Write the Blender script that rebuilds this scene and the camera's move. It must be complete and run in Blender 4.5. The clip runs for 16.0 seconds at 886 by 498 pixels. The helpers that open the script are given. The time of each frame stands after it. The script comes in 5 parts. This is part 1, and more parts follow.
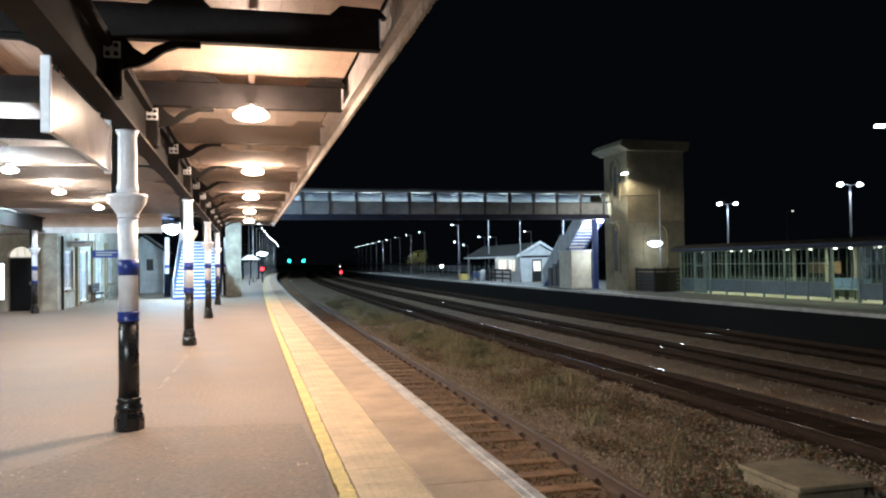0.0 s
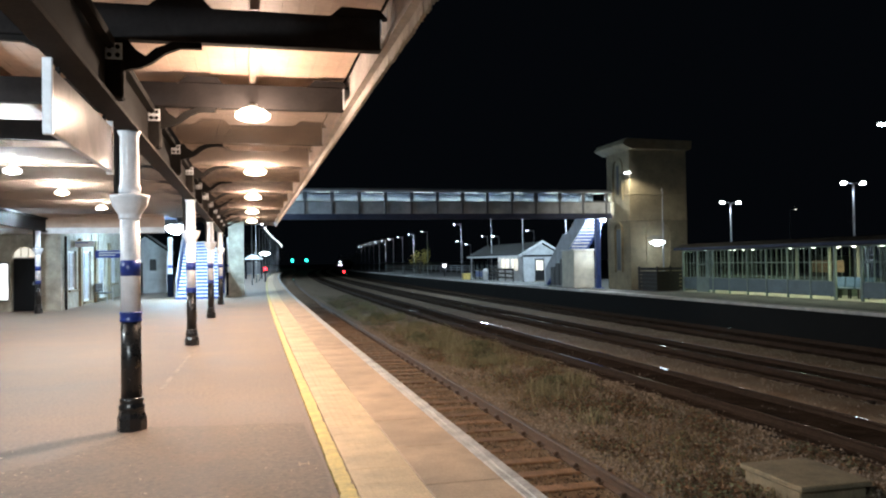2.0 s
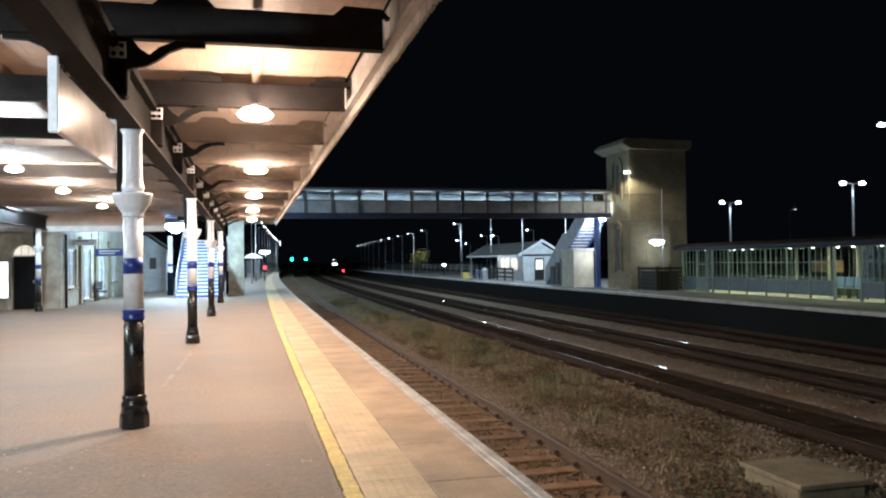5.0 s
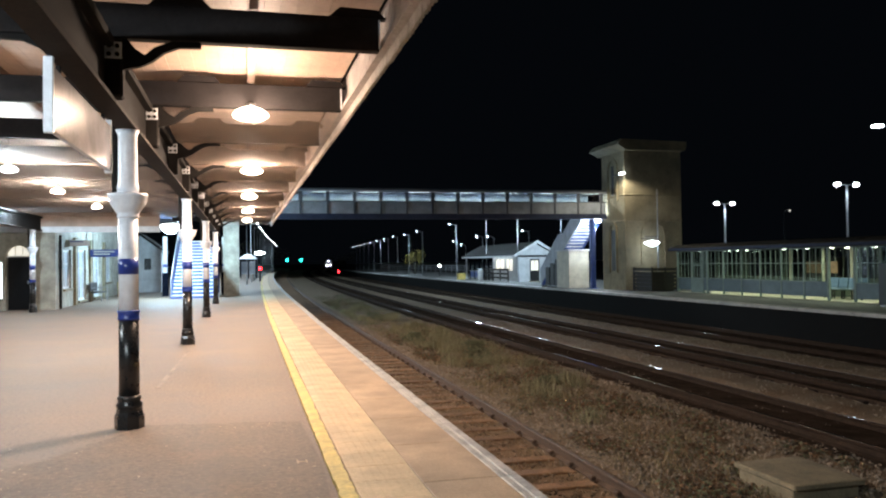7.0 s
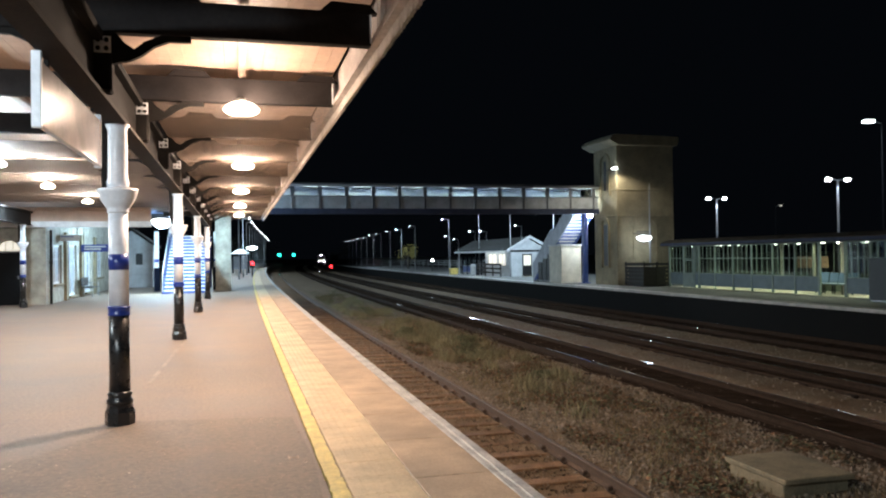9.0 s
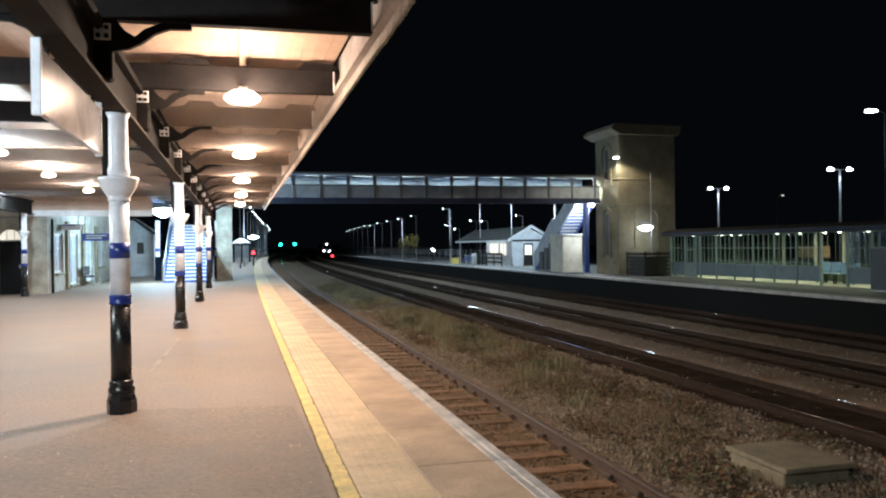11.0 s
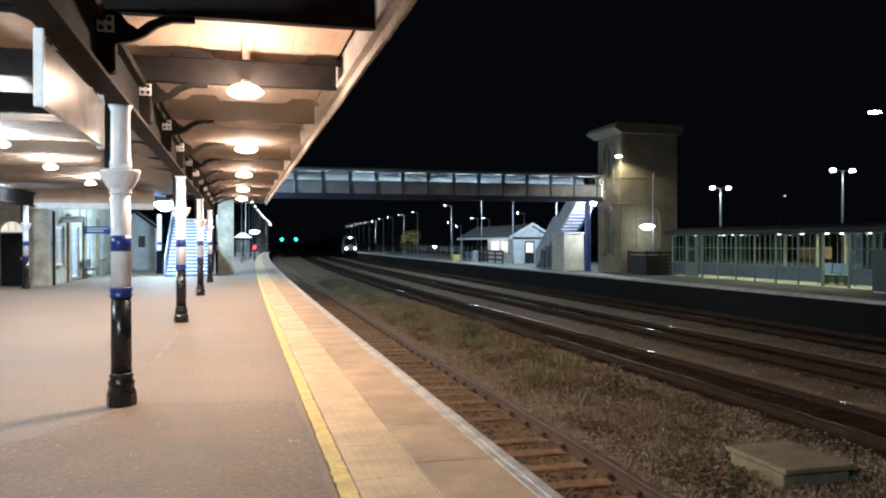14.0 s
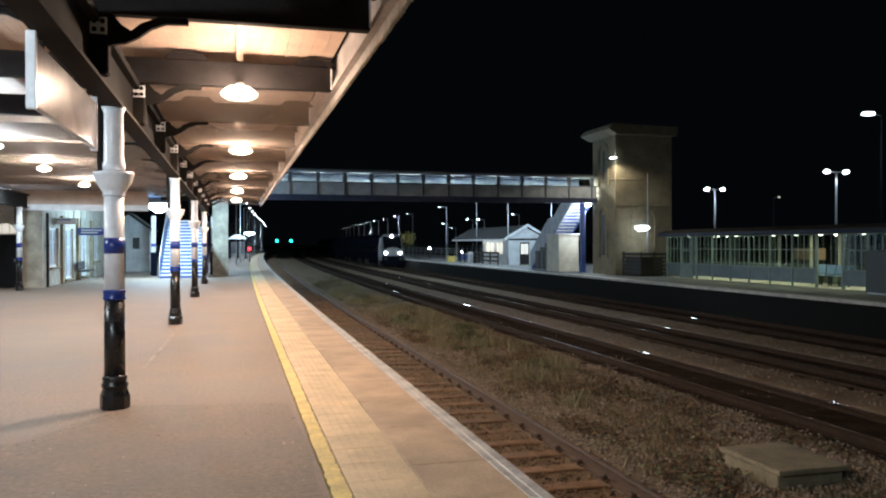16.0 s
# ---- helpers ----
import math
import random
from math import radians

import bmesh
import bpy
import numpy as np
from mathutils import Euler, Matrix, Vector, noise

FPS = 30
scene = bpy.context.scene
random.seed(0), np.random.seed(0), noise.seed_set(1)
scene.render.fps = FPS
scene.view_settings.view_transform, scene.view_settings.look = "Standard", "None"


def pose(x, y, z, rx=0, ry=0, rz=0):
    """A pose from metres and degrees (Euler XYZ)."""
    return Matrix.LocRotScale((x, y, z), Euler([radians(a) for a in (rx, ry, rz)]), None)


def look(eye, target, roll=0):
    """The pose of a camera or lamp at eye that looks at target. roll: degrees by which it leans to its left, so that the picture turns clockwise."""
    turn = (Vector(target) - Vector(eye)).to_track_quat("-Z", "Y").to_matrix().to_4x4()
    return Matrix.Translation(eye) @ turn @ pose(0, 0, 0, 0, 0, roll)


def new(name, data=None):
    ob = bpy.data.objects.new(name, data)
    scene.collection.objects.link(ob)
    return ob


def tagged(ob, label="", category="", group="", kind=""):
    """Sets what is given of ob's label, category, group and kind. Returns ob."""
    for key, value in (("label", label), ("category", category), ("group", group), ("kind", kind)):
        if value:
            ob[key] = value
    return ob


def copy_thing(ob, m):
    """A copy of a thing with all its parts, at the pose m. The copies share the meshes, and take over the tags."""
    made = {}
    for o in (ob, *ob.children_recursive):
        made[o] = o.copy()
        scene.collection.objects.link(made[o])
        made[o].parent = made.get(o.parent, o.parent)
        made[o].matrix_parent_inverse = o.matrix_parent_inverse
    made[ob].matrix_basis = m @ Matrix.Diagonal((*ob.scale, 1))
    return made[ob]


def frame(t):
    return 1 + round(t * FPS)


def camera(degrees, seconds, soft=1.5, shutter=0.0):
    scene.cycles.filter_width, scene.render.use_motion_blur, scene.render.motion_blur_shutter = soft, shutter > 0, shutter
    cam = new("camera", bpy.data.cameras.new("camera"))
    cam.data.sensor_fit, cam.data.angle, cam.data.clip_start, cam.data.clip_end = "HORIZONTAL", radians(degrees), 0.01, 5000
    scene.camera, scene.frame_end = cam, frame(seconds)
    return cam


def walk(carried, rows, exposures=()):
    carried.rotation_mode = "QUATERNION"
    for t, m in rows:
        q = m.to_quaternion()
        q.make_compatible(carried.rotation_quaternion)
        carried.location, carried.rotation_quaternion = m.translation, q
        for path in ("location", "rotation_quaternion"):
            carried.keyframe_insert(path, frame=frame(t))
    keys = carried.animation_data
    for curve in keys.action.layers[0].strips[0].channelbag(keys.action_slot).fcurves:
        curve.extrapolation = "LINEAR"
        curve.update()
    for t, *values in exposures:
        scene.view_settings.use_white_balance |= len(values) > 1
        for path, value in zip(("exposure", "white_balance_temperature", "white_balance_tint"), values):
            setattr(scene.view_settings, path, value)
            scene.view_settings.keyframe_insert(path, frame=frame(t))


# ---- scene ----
cam = camera(58.5, 16.0, soft=2.1)
EYE = 1.65

# seconds, heading, pitch, lean in degrees, shift in metres
PATH = [
    (0.0, 14.017, 0.964, -0.825, 0.009, 0.021, 0.001),
    (0.5, 13.936, 0.803, -0.772, 0.007, 0.004, 0.001),
    (1.0, 13.895, 0.882, -0.755, 0.005, 0.016, 0.010),
    (1.5, 13.845, 1.007, -0.801, 0.012, 0.005, 0.014),
    (2.0, 13.810, 0.920, -0.933, 0.022, 0.002, 0.007),
    (2.5, 13.745, 0.877, -0.955, 0.020, 0.021, 0.003),
    (3.0, 13.727, 0.805, -0.931, 0.019, 0.013, 0.002),
    (3.5, 13.806, 0.732, -0.875, -0.006, -0.018, 0.011),
    (4.0, 13.791, 0.750, -0.789, -0.006, -0.020, 0.003),
    (6.5, 14.058, 1.028, -0.823, -0.013, -0.034, 0.000),
    (7.0, 14.187, 0.923, -0.783, -0.012, -0.034, -0.001),
    (7.5, 14.365, 0.796, -0.790, -0.008, -0.025, 0.002),
    (8.0, 14.418, 0.693, -0.862, -0.001, -0.016, 0.003),
    (8.5, 14.592, 0.662, -0.800, 0.003, -0.016, 0.008),
    (9.0, 14.711, 0.540, -0.794, -0.000, -0.026, 0.005),
    (11.5, 14.588, -0.307, -0.702, 0.000, -0.007, -0.001),
    (12.0, 14.497, -0.327, -0.601, -0.006, -0.006, 0.002),
    (12.5, 14.470, -0.382, -0.442, -0.001, -0.013, 0.006),
    (13.0, 14.382, -0.391, -0.277, -0.006, -0.006, -0.000),
    (13.5, 14.433, -0.410, -0.154, -0.008, -0.001, -0.001),
    (14.0, 14.532, -0.445, -0.092, 0.000, 0.007, -0.005),
    (14.5, 14.613, -0.471, -0.000, -0.000, -0.000, -0.000),
    (15.0, 14.679, -0.401, -0.034, 0.003, 0.010, -0.001),
    (15.5, 14.842, -0.360, -0.033, 0.001, 0.005, -0.000),
    (16.0, 14.881, -0.355, -0.129, 0.010, 0.006, 0.003),
]


def hold(yaw, pitch, lean, dx, dy, dz):
    return pose(dx, dy, EYE + dz, 0, 0, -yaw) @ pose(0, 0, 0, 90 + pitch) @ pose(0, 0, 0, 0, 0, lean)


walk(cam, [(r[0], hold(*r[1:])) for r in PATH], [(0, 0.12), (14.0, 0.12), (14.5, 0.07), (15.0, -0.13), (16, -0.13)])

# ---- light ----
world = bpy.data.worlds.new("night")
scene.world = world
world.use_nodes = True
world.node_tree.nodes["Background"].inputs[0].default_value = (0.055, 0.075, 0.11, 1)
world.node_tree.nodes["Background"].inputs[1].default_value = 0.022
scene.view_settings.exposure = 0.0

WARM = (1.0, 0.73, 0.55)
WHITE = (0.80, 0.93, 1.0)
COOL = (0.62, 0.83, 1.0)
GREENISH = (0.88, 1.0, 0.68)


def lamp(x, y, z, watts, colour, size=0.15, spread=None, target=None):
    kind = "SPOT" if spread else "POINT"
    d = bpy.data.lights.new("lamp_light", kind)
    d.energy, d.color, d.shadow_soft_size = watts, colour, size
    ob = new("lamp_light", d)
    if spread:
        d.spot_size, d.spot_blend = radians(spread), 0.35
        ob.matrix_world = look((x, y, z), target or (x, y + 0.001, z - 1))
    else:
        ob.location = (x, y, z)
    return ob


def strip_lamp(x, y, z, sx, sy, watts, colour, target=None):
    d = bpy.data.lights.new("strip_light", "AREA")
    d.shape, d.size, d.size_y, d.energy, d.color = "RECTANGLE", sx, sy, watts, colour
    ob = new("strip_light", d)
    ob.matrix_world = look((x, y, z), target) if target else Matrix.Translation((x, y, z))
    return ob


# ---- materials ----
def mat(name, colour, rough=0.7, metal=0.0, vary=0.25, scale=3.0, fine=40.0, bump=0.15, colour2=None, rnd=0.0, spec=0.5, fleck=0.0, world=False):
    """Painted or mineral surface: two scales of variation, fine relief; world keeps alike pieces from repeating."""
    m = bpy.data.materials.new(name)
    m.use_nodes = True
    nt = m.node_tree
    n, l = nt.nodes, nt.links
    b = n["Principled BSDF"]
    b.inputs["Metallic"].default_value = metal
    b.inputs["Specular IOR Level"].default_value = spec
    place = n.new("ShaderNodeNewGeometry").outputs["Position"] if world or rnd > 0 else n.new("ShaderNodeTexCoord").outputs["Object"]
    n1, n2 = n.new("ShaderNodeTexNoise"), n.new("ShaderNodeTexNoise")
    for q, s, dt in ((n1, scale, 5), (n2, fine, 3)):
        q.inputs["Scale"].default_value = s
        q.inputs["Detail"].default_value = dt
        q.inputs["Roughness"].default_value = 0.65
        l.new(place, q.inputs["Vector"])
    c2 = colour2 or tuple(c * (1 - vary) * 0.8 for c in colour)
    r1 = n.new("ShaderNodeValToRGB")
    r1.color_ramp.elements[0].position, r1.color_ramp.elements[1].position = 0.32, 0.68
    r1.color_ramp.elements[0].color = (*c2, 1)
    r1.color_ramp.elements[1].color = (*colour, 1)
    l.new(n1.outputs["Fac"], r1.inputs["Fac"])
    mx = n.new("ShaderNodeMix")
    mx.data_type, mx.blend_type = "RGBA", "MULTIPLY"
    mx.inputs[0].default_value = min(1.0, vary * 1.6)
    r2 = n.new("ShaderNodeValToRGB")
    r2.color_ramp.elements[0].position, r2.color_ramp.elements[1].position = 0.3, 0.65
    r2.color_ramp.elements[0].color = (0.45, 0.45, 0.45, 1)
    r2.color_ramp.elements[1].color = (1, 1, 1, 1)
    l.new(n2.outputs["Fac"], r2.inputs["Fac"])
    l.new(r1.outputs["Color"], mx.inputs[6])
    l.new(r2.outputs["Color"], mx.inputs[7])
    out = mx.outputs[2]
    if fleck > 0:
        v = n.new("ShaderNodeTexVoronoi")
        v.inputs["Scale"].default_value = fine * 1.6
        l.new(place, v.inputs["Vector"])
        r3 = n.new("ShaderNodeValToRGB")
        r3.color_ramp.elements[0].position, r3.color_ramp.elements[1].position = 0.08, 0.2
        r3.color_ramp.elements[0].color = (1 + fleck * 3, 1 + fleck * 3, 1 + fleck * 3, 1)
        r3.color_ramp.elements[1].color = (1, 1, 1, 1)
        l.new(v.outputs["Distance"], r3.inputs["Fac"])
        m3 = n.new("ShaderNodeMix")
        m3.data_type, m3.blend_type = "RGBA", "MULTIPLY"
        m3.inputs[0].default_value = 1.0
        l.new(out, m3.inputs[6])
        l.new(r3.outputs["Color"], m3.inputs[7])
        out = m3.outputs[2]
    if rnd > 0:
        oi = n.new("ShaderNodeObjectInfo")
        geo = n.new("ShaderNodeNewGeometry")
        ad = n.new("ShaderNodeMath")
        ad.operation = "ADD"
        l.new(oi.outputs["Random"], ad.inputs[0])
        l.new(geo.outputs["Random Per Island"], ad.inputs[1])
        fr = n.new("ShaderNodeMath")
        fr.operation = "FRACT"
        l.new(ad.outputs[0], fr.inputs[0])
        mr = n.new("ShaderNodeMapRange")
        mr.inputs["To Min"].default_value, mr.inputs["To Max"].default_value = 1 - rnd, 1 + rnd
        l.new(fr.outputs[0], mr.inputs["Value"])
        hv = n.new("ShaderNodeHueSaturation")
        l.new(mr.outputs[0], hv.inputs["Value"])
        l.new(out, hv.inputs["Color"])
        out = hv.outputs[0]
    l.new(out, b.inputs["Base Color"])
    rr = n.new("ShaderNodeMapRange")
    rr.inputs["To Min"].default_value, rr.inputs["To Max"].default_value = rough * 0.8, min(1, rough * 1.2)
    l.new(n1.outputs["Fac"], rr.inputs["Value"])
    l.new(rr.outputs[0], b.inputs["Roughness"])
    if bump > 0:
        bp = n.new("ShaderNodeBump")
        bp.inputs["Strength"].default_value = bump
        bp.inputs["Distance"].default_value = 0.01
        l.new(n2.outputs["Fac"], bp.inputs["Height"])
        l.new(bp.outputs["Normal"], b.inputs["Normal"])
    return m


def glow(name, colour, strength):
    m = bpy.data.materials.new(name)
    m.use_nodes = True
    b = m.node_tree.nodes["Principled BSDF"]
    b.inputs["Base Color"].default_value = (*[0.8 * c for c in colour], 1)
    b.inputs["Emission Color"].default_value = (*colour, 1)
    b.inputs["Emission Strength"].default_value = strength
    return m


def glass(name, colour=(0.9, 0.95, 0.95), rough=0.02, clear=0.85):
    m = bpy.data.materials.new(name)
    m.use_nodes = True
    n, l = m.node_tree.nodes, m.node_tree.links
    n.remove(n["Principled BSDF"])
    tr, gl, mx = n.new("ShaderNodeBsdfTransparent"), n.new("ShaderNodeBsdfGlossy"), n.new("ShaderNodeMixShader")
    mx.inputs[0].default_value = 0.07
    tr.inputs[0].default_value = (*[c * clear for c in colour], 1)
    gl.inputs["Roughness"].default_value = rough
    l.new(tr.outputs[0], mx.inputs[1])
    l.new(gl.outputs[0], mx.inputs[2])
    l.new(mx.outputs[0], n["Material Output"].inputs[0])
    return m


ASPHALT = mat("platform_asphalt", (0.275, 0.198, 0.142), 0.75, vary=0.4, scale=0.6, fine=24, bump=0.25, fleck=0.12, colour2=(0.20, 0.152, 0.12))
TRENCH = mat("paler_tarmac_fill", (0.355, 0.265, 0.195), 0.75, vary=0.4, scale=2, fine=24, bump=0.25)
NEARSHADE = mat("newer_dark_tarmac", (0.25, 0.182, 0.132), 0.78, vary=0.45, scale=1.3, fine=20, bump=0.5, colour2=(0.165, 0.12, 0.09), fleck=0.3)
LITTER = mat("dry_leaf_litter", (0.55, 0.45, 0.32), 0.9, vary=0.3, rnd=0.5)
SLAB = mat("paving_slab", (0.60, 0.435, 0.29), 0.7, vary=0.3, scale=1.3, fine=50, bump=0.3, rnd=0.05)
TACTILE = mat("buff_tactile_paving", (0.78, 0.60, 0.38), 0.75, vary=0.22, scale=1.6, fine=45, bump=0.2, rnd=0.006)
YELLOW = mat("worn_yellow_paint", (0.82, 0.62, 0.17), 0.6, vary=0.3, scale=4, fine=30, bump=0.2)
WHITEPAINT = mat("worn_white_edge_paint", (0.64, 0.61, 0.57), 0.6, world=True, vary=0.4, scale=3, fine=35, bump=0.25)
JOINT = mat("dirty_joint", (0.25, 0.19, 0.135), 0.9, vary=0.4, scale=4)
FARTOP = mat("far_platform_asphalt", (0.20, 0.20, 0.19), 0.75, vary=0.3, scale=0.7, fine=40, bump=0.3)
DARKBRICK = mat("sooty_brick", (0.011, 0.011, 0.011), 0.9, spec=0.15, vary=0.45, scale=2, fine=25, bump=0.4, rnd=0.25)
BALLAST = mat("ballast_bed", (0.27, 0.215, 0.155), 1.0, spec=0.05, vary=0.5, scale=1.0, fine=28, bump=1.0, colour2=(0.20, 0.135, 0.085), fleck=0.4)
STONE = mat("ballast_stone", (0.34, 0.27, 0.20), 0.9, vary=0.3, scale=6, fine=60, rnd=0.38)
EARTH = mat("dark_earth", (0.06, 0.055, 0.04), 1.0, vary=0.5, scale=0.3, fine=8, bump=0.4)
SLEEPER = mat("weathered_timber_sleeper", (0.33, 0.21, 0.125), 0.85, vary=0.4, scale=6, fine=50, bump=0.5, rnd=0.25)
RUST = mat("rusty_rail", (0.125, 0.075, 0.047), 0.7, metal=0.2, vary=0.3, scale=8, fine=60, bump=0.2)
DARKRUST = mat("oily_dark_rail_side", (0.06, 0.041, 0.03), 0.9, vary=0.3, scale=8, spec=0.05)
FOURFOOT = mat("oil_darkened_ballast", (0.085, 0.060, 0.045), 1.0, vary=0.5, scale=2, fine=30, bump=0.9, spec=0.0)
FLANGE = mat("brown_girder_underside", (0.05, 0.041, 0.035), 0.85, spec=0.1, vary=0.3, scale=3)
PURLIN = mat("brown_purlin", (0.24, 0.165, 0.125), 0.6, vary=0.2, scale=3)
RAILHEAD = mat("polished_rail_head", (0.46, 0.46, 0.48), 0.045, metal=1.0, vary=0.3, scale=2, bump=0.0)
BLACKPAINT = mat("glossy_black_paint", (0.016, 0.016, 0.017), 0.28, vary=0.2, scale=10, fine=30, bump=0.06)
BLUEPAINT = mat("glossy_blue_paint", (0.02, 0.05, 0.30), 0.3, vary=0.2, scale=10, bump=0.05)
COLWHITE = mat("glossy_white_column_paint", (0.84, 0.87, 0.93), 0.3, vary=0.04, scale=8, fine=30, bump=0.08)
STEELDARK = mat("dark_painted_girder", (0.020, 0.018, 0.017), 0.8, spec=0.1, vary=0.35, scale=3, fine=30, bump=0.15)
STEELBLUE = mat("dark_brown_beam", (0.023, 0.020, 0.020), 0.8, spec=0.1, vary=0.3, scale=3, fine=30, bump=0.12)
ROOFBOARD = mat("cream_roof_boards", (0.52, 0.375, 0.29), 0.6, vary=0.15, scale=1.5, fine=20, bump=0.15)
FASCIA = mat("grey_white_fascia", (0.55, 0.50, 0.47), 0.55, world=True, vary=0.3, scale=2.5, fine=25, bump=0.2)
NETCORD = mat("pale_net_cord", (0.74, 0.58, 0.47), 0.8, vary=0.2, scale=6)
BRIDGEPANEL = mat("pale_bridge_panel", (0.52, 0.56, 0.62), 0.6, vary=0.2, scale=2, fine=20)
BRIDGESTEEL = mat("grey_bridge_steel", (0.13, 0.14, 0.165), 0.55, vary=0.25, scale=3)
STAIRBLUE = mat("blue_stair_paint", (0.045, 0.10, 0.38), 0.45, vary=0.2, scale=4)
TREADEDGE = mat("white_stair_nosing", (0.75, 0.77, 0.8), 0.5, vary=0.1)
RENDERBUFF = mat("buff_tower_render", (0.36, 0.30, 0.195), 0.85, vary=0.3, scale=1.2, fine=20, bump=0.3)
LIGHTWALL = mat("pale_grey_wall", (0.74, 0.76, 0.78), 0.7, vary=0.15, scale=2)
BRICK = mat("buff_brick", (0.52, 0.50, 0.42), 0.85, vary=0.4, scale=2, fine=30, bump=0.4, rnd=0.2)
SLATE = mat("slate_roof", (0.022, 0.022, 0.020), 0.8, spec=0.08, vary=0.3, scale=4, rnd=0.2)
WHITEWOOD = mat("white_painted_timber", (0.74, 0.75, 0.76), 0.5, vary=0.12, scale=4)
SHELTERGREY = mat("grey_green_shelter_panel", (0.13, 0.185, 0.205), 0.5, vary=0.2, scale=2)
ROOFFELT = mat("dull_roof_felt", (0.085, 0.07, 0.052), 0.85, vary=0.35, scale=1.5, spec=0.1)
SHELTERPOST = mat("pale_green_shelter_post", (0.22, 0.29, 0.26), 0.5, vary=0.15, scale=4)
DARK = mat("dark_plastic", (0.02, 0.02, 0.022), 0.5, vary=0.3, scale=5)
GALV = mat("galvanised_steel", (0.42, 0.43, 0.44), 0.45, metal=0.6, vary=0.2, scale=5)
OLDSLEEPER = mat("buried_dark_sleeper", (0.065, 0.047, 0.035), 0.95, spec=0.05, vary=0.4, scale=6, rnd=0.2)
BACKGLASS = mat("grey_bridge_back_pane", (0.66, 0.72, 0.71), 0.7, vary=0.4, scale=1.5, bump=0)
BRIDGEBLUE = mat("dark_blue_bridge_girder", (0.07, 0.085, 0.15), 0.7, vary=0.25, scale=3, spec=0.2)
CREAM = mat("cream_store_panel", (0.74, 0.69, 0.58), 0.7, vary=0.15, scale=2)
CONCRETE = mat("stained_concrete", (0.31, 0.26, 0.165), 0.85, vary=0.3, scale=3, fine=35, bump=0.35)
WEED = mat("dry_weeds", (0.27, 0.24, 0.13), 0.9, vary=0.4, scale=3, rnd=0.5, colour2=(0.20, 0.12, 0.06))
BROWNWEED = mat("brown_ground_weeds", (0.23, 0.13, 0.065), 0.9, vary=0.4, scale=3, rnd=0.5)
GRASS = mat("pale_green_grass", (0.23, 0.235, 0.135), 0.85, vary=0.35, scale=3, rnd=0.4, colour2=(0.27, 0.22, 0.12))
VOID = mat("near_black_door_paint", (0.006, 0.006, 0.007), 0.5, vary=0.2, spec=0.15)
BUSH = mat("green_weed_leaves", (0.19, 0.19, 0.10), 0.85, vary=0.4, scale=3, rnd=0.5)
LEAF = mat("yellowing_leaves", (0.46, 0.36, 0.10), 0.8, vary=0.3, scale=3, rnd=0.5)
BARK = mat("bark", (0.06, 0.05, 0.04), 0.95, vary=0.3, scale=6)
PLANK = mat("dark_timber", (0.05, 0.045, 0.04), 0.8, vary=0.3, scale=6)
SHELTERBACK = mat("dark_green_shelter_back", (0.075, 0.10, 0.075), 0.5, vary=0.3, scale=2)
SHELTERFLOOR = mat("pale_shelter_floor", (0.55, 0.53, 0.42), 0.6, vary=0.2, scale=2)
TRAINPALE = mat("pale_train_paint", (0.20, 0.21, 0.21), 0.4, vary=0.1, scale=3)
TRAINDARK = mat("dark_train_paint", (0.008, 0.010, 0.018), 0.9, spec=0.0, vary=0.1, scale=3)
SCREEN = mat("dark_windscreen", (0.01, 0.012, 0.015), 0.08, vary=0.1, bump=0)
POSTER = mat("poster_board", (0.45, 0.50, 0.58), 0.4, vary=0.3, scale=4)
CHAIRBLUE = mat("blue_grey_chair_steel", (0.12, 0.20, 0.26), 0.35, metal=0.5, vary=0.2, scale=6)
GLASS = glass("clear_glass")
PANELGLOSS = mat("glossy_sign_back", (0.52, 0.52, 0.58), 0.16, vary=0.2, scale=2, bump=0.05)
LAMPWARM = glow("warm_lamp_glass", (1.0, 0.80, 0.58), 14)
LAMPWHITE = glow("white_lamp_glass", (0.92, 0.97, 1.0), 14)
LAMPCOOL = glow("cool_lamp_glass", (0.82, 0.94, 1.0), 12)
FLOODGLOW = glow("flood_lamp_glass", (0.95, 0.97, 1.0), 30)
LAMPSMALL = glow("small_ceiling_lamp", (0.95, 1.0, 0.8), 10)
TUBE = glow("fluorescent_tube", (0.85, 1.0, 0.95), 5)
GREENLIGHT = glow("green_signal_light", (0.02, 1.0, 0.75), 8)
REDLIGHT = glow("red_signal_light", (1.0, 0.02, 0.03), 10)
HEADLIGHT = glow("train_headlight", (0.90, 0.95, 1.0), 160)
LITWINDOW = glow("lit_window", (1.0, 0.95, 0.82), 0.7)


# ---- mesh helpers ----
def link(bm, name, material, parent=None, smooth=False):
    me = bpy.data.meshes.new(name)
    bm.to_mesh(me)
    bm.free()
    for q in (material if isinstance(material, (list, tuple)) else [material]):
        me.materials.append(q)
    if smooth:
        for p in me.polygons:
            p.use_smooth = True
    ob = new(name, me)
    if parent:
        ob.parent = parent
    return ob


def part(name, bm, material, parent, label="", smooth=False):
    ob = link(bm, name, material, parent, smooth)
    if label:
        tagged(ob, label)
    return ob


def thing(name, m, label, category, group="", kind=""):
    ob = new(name)
    ob.matrix_basis = m
    ob.empty_display_size = 0.2
    return tagged(ob, label, category, group, kind)


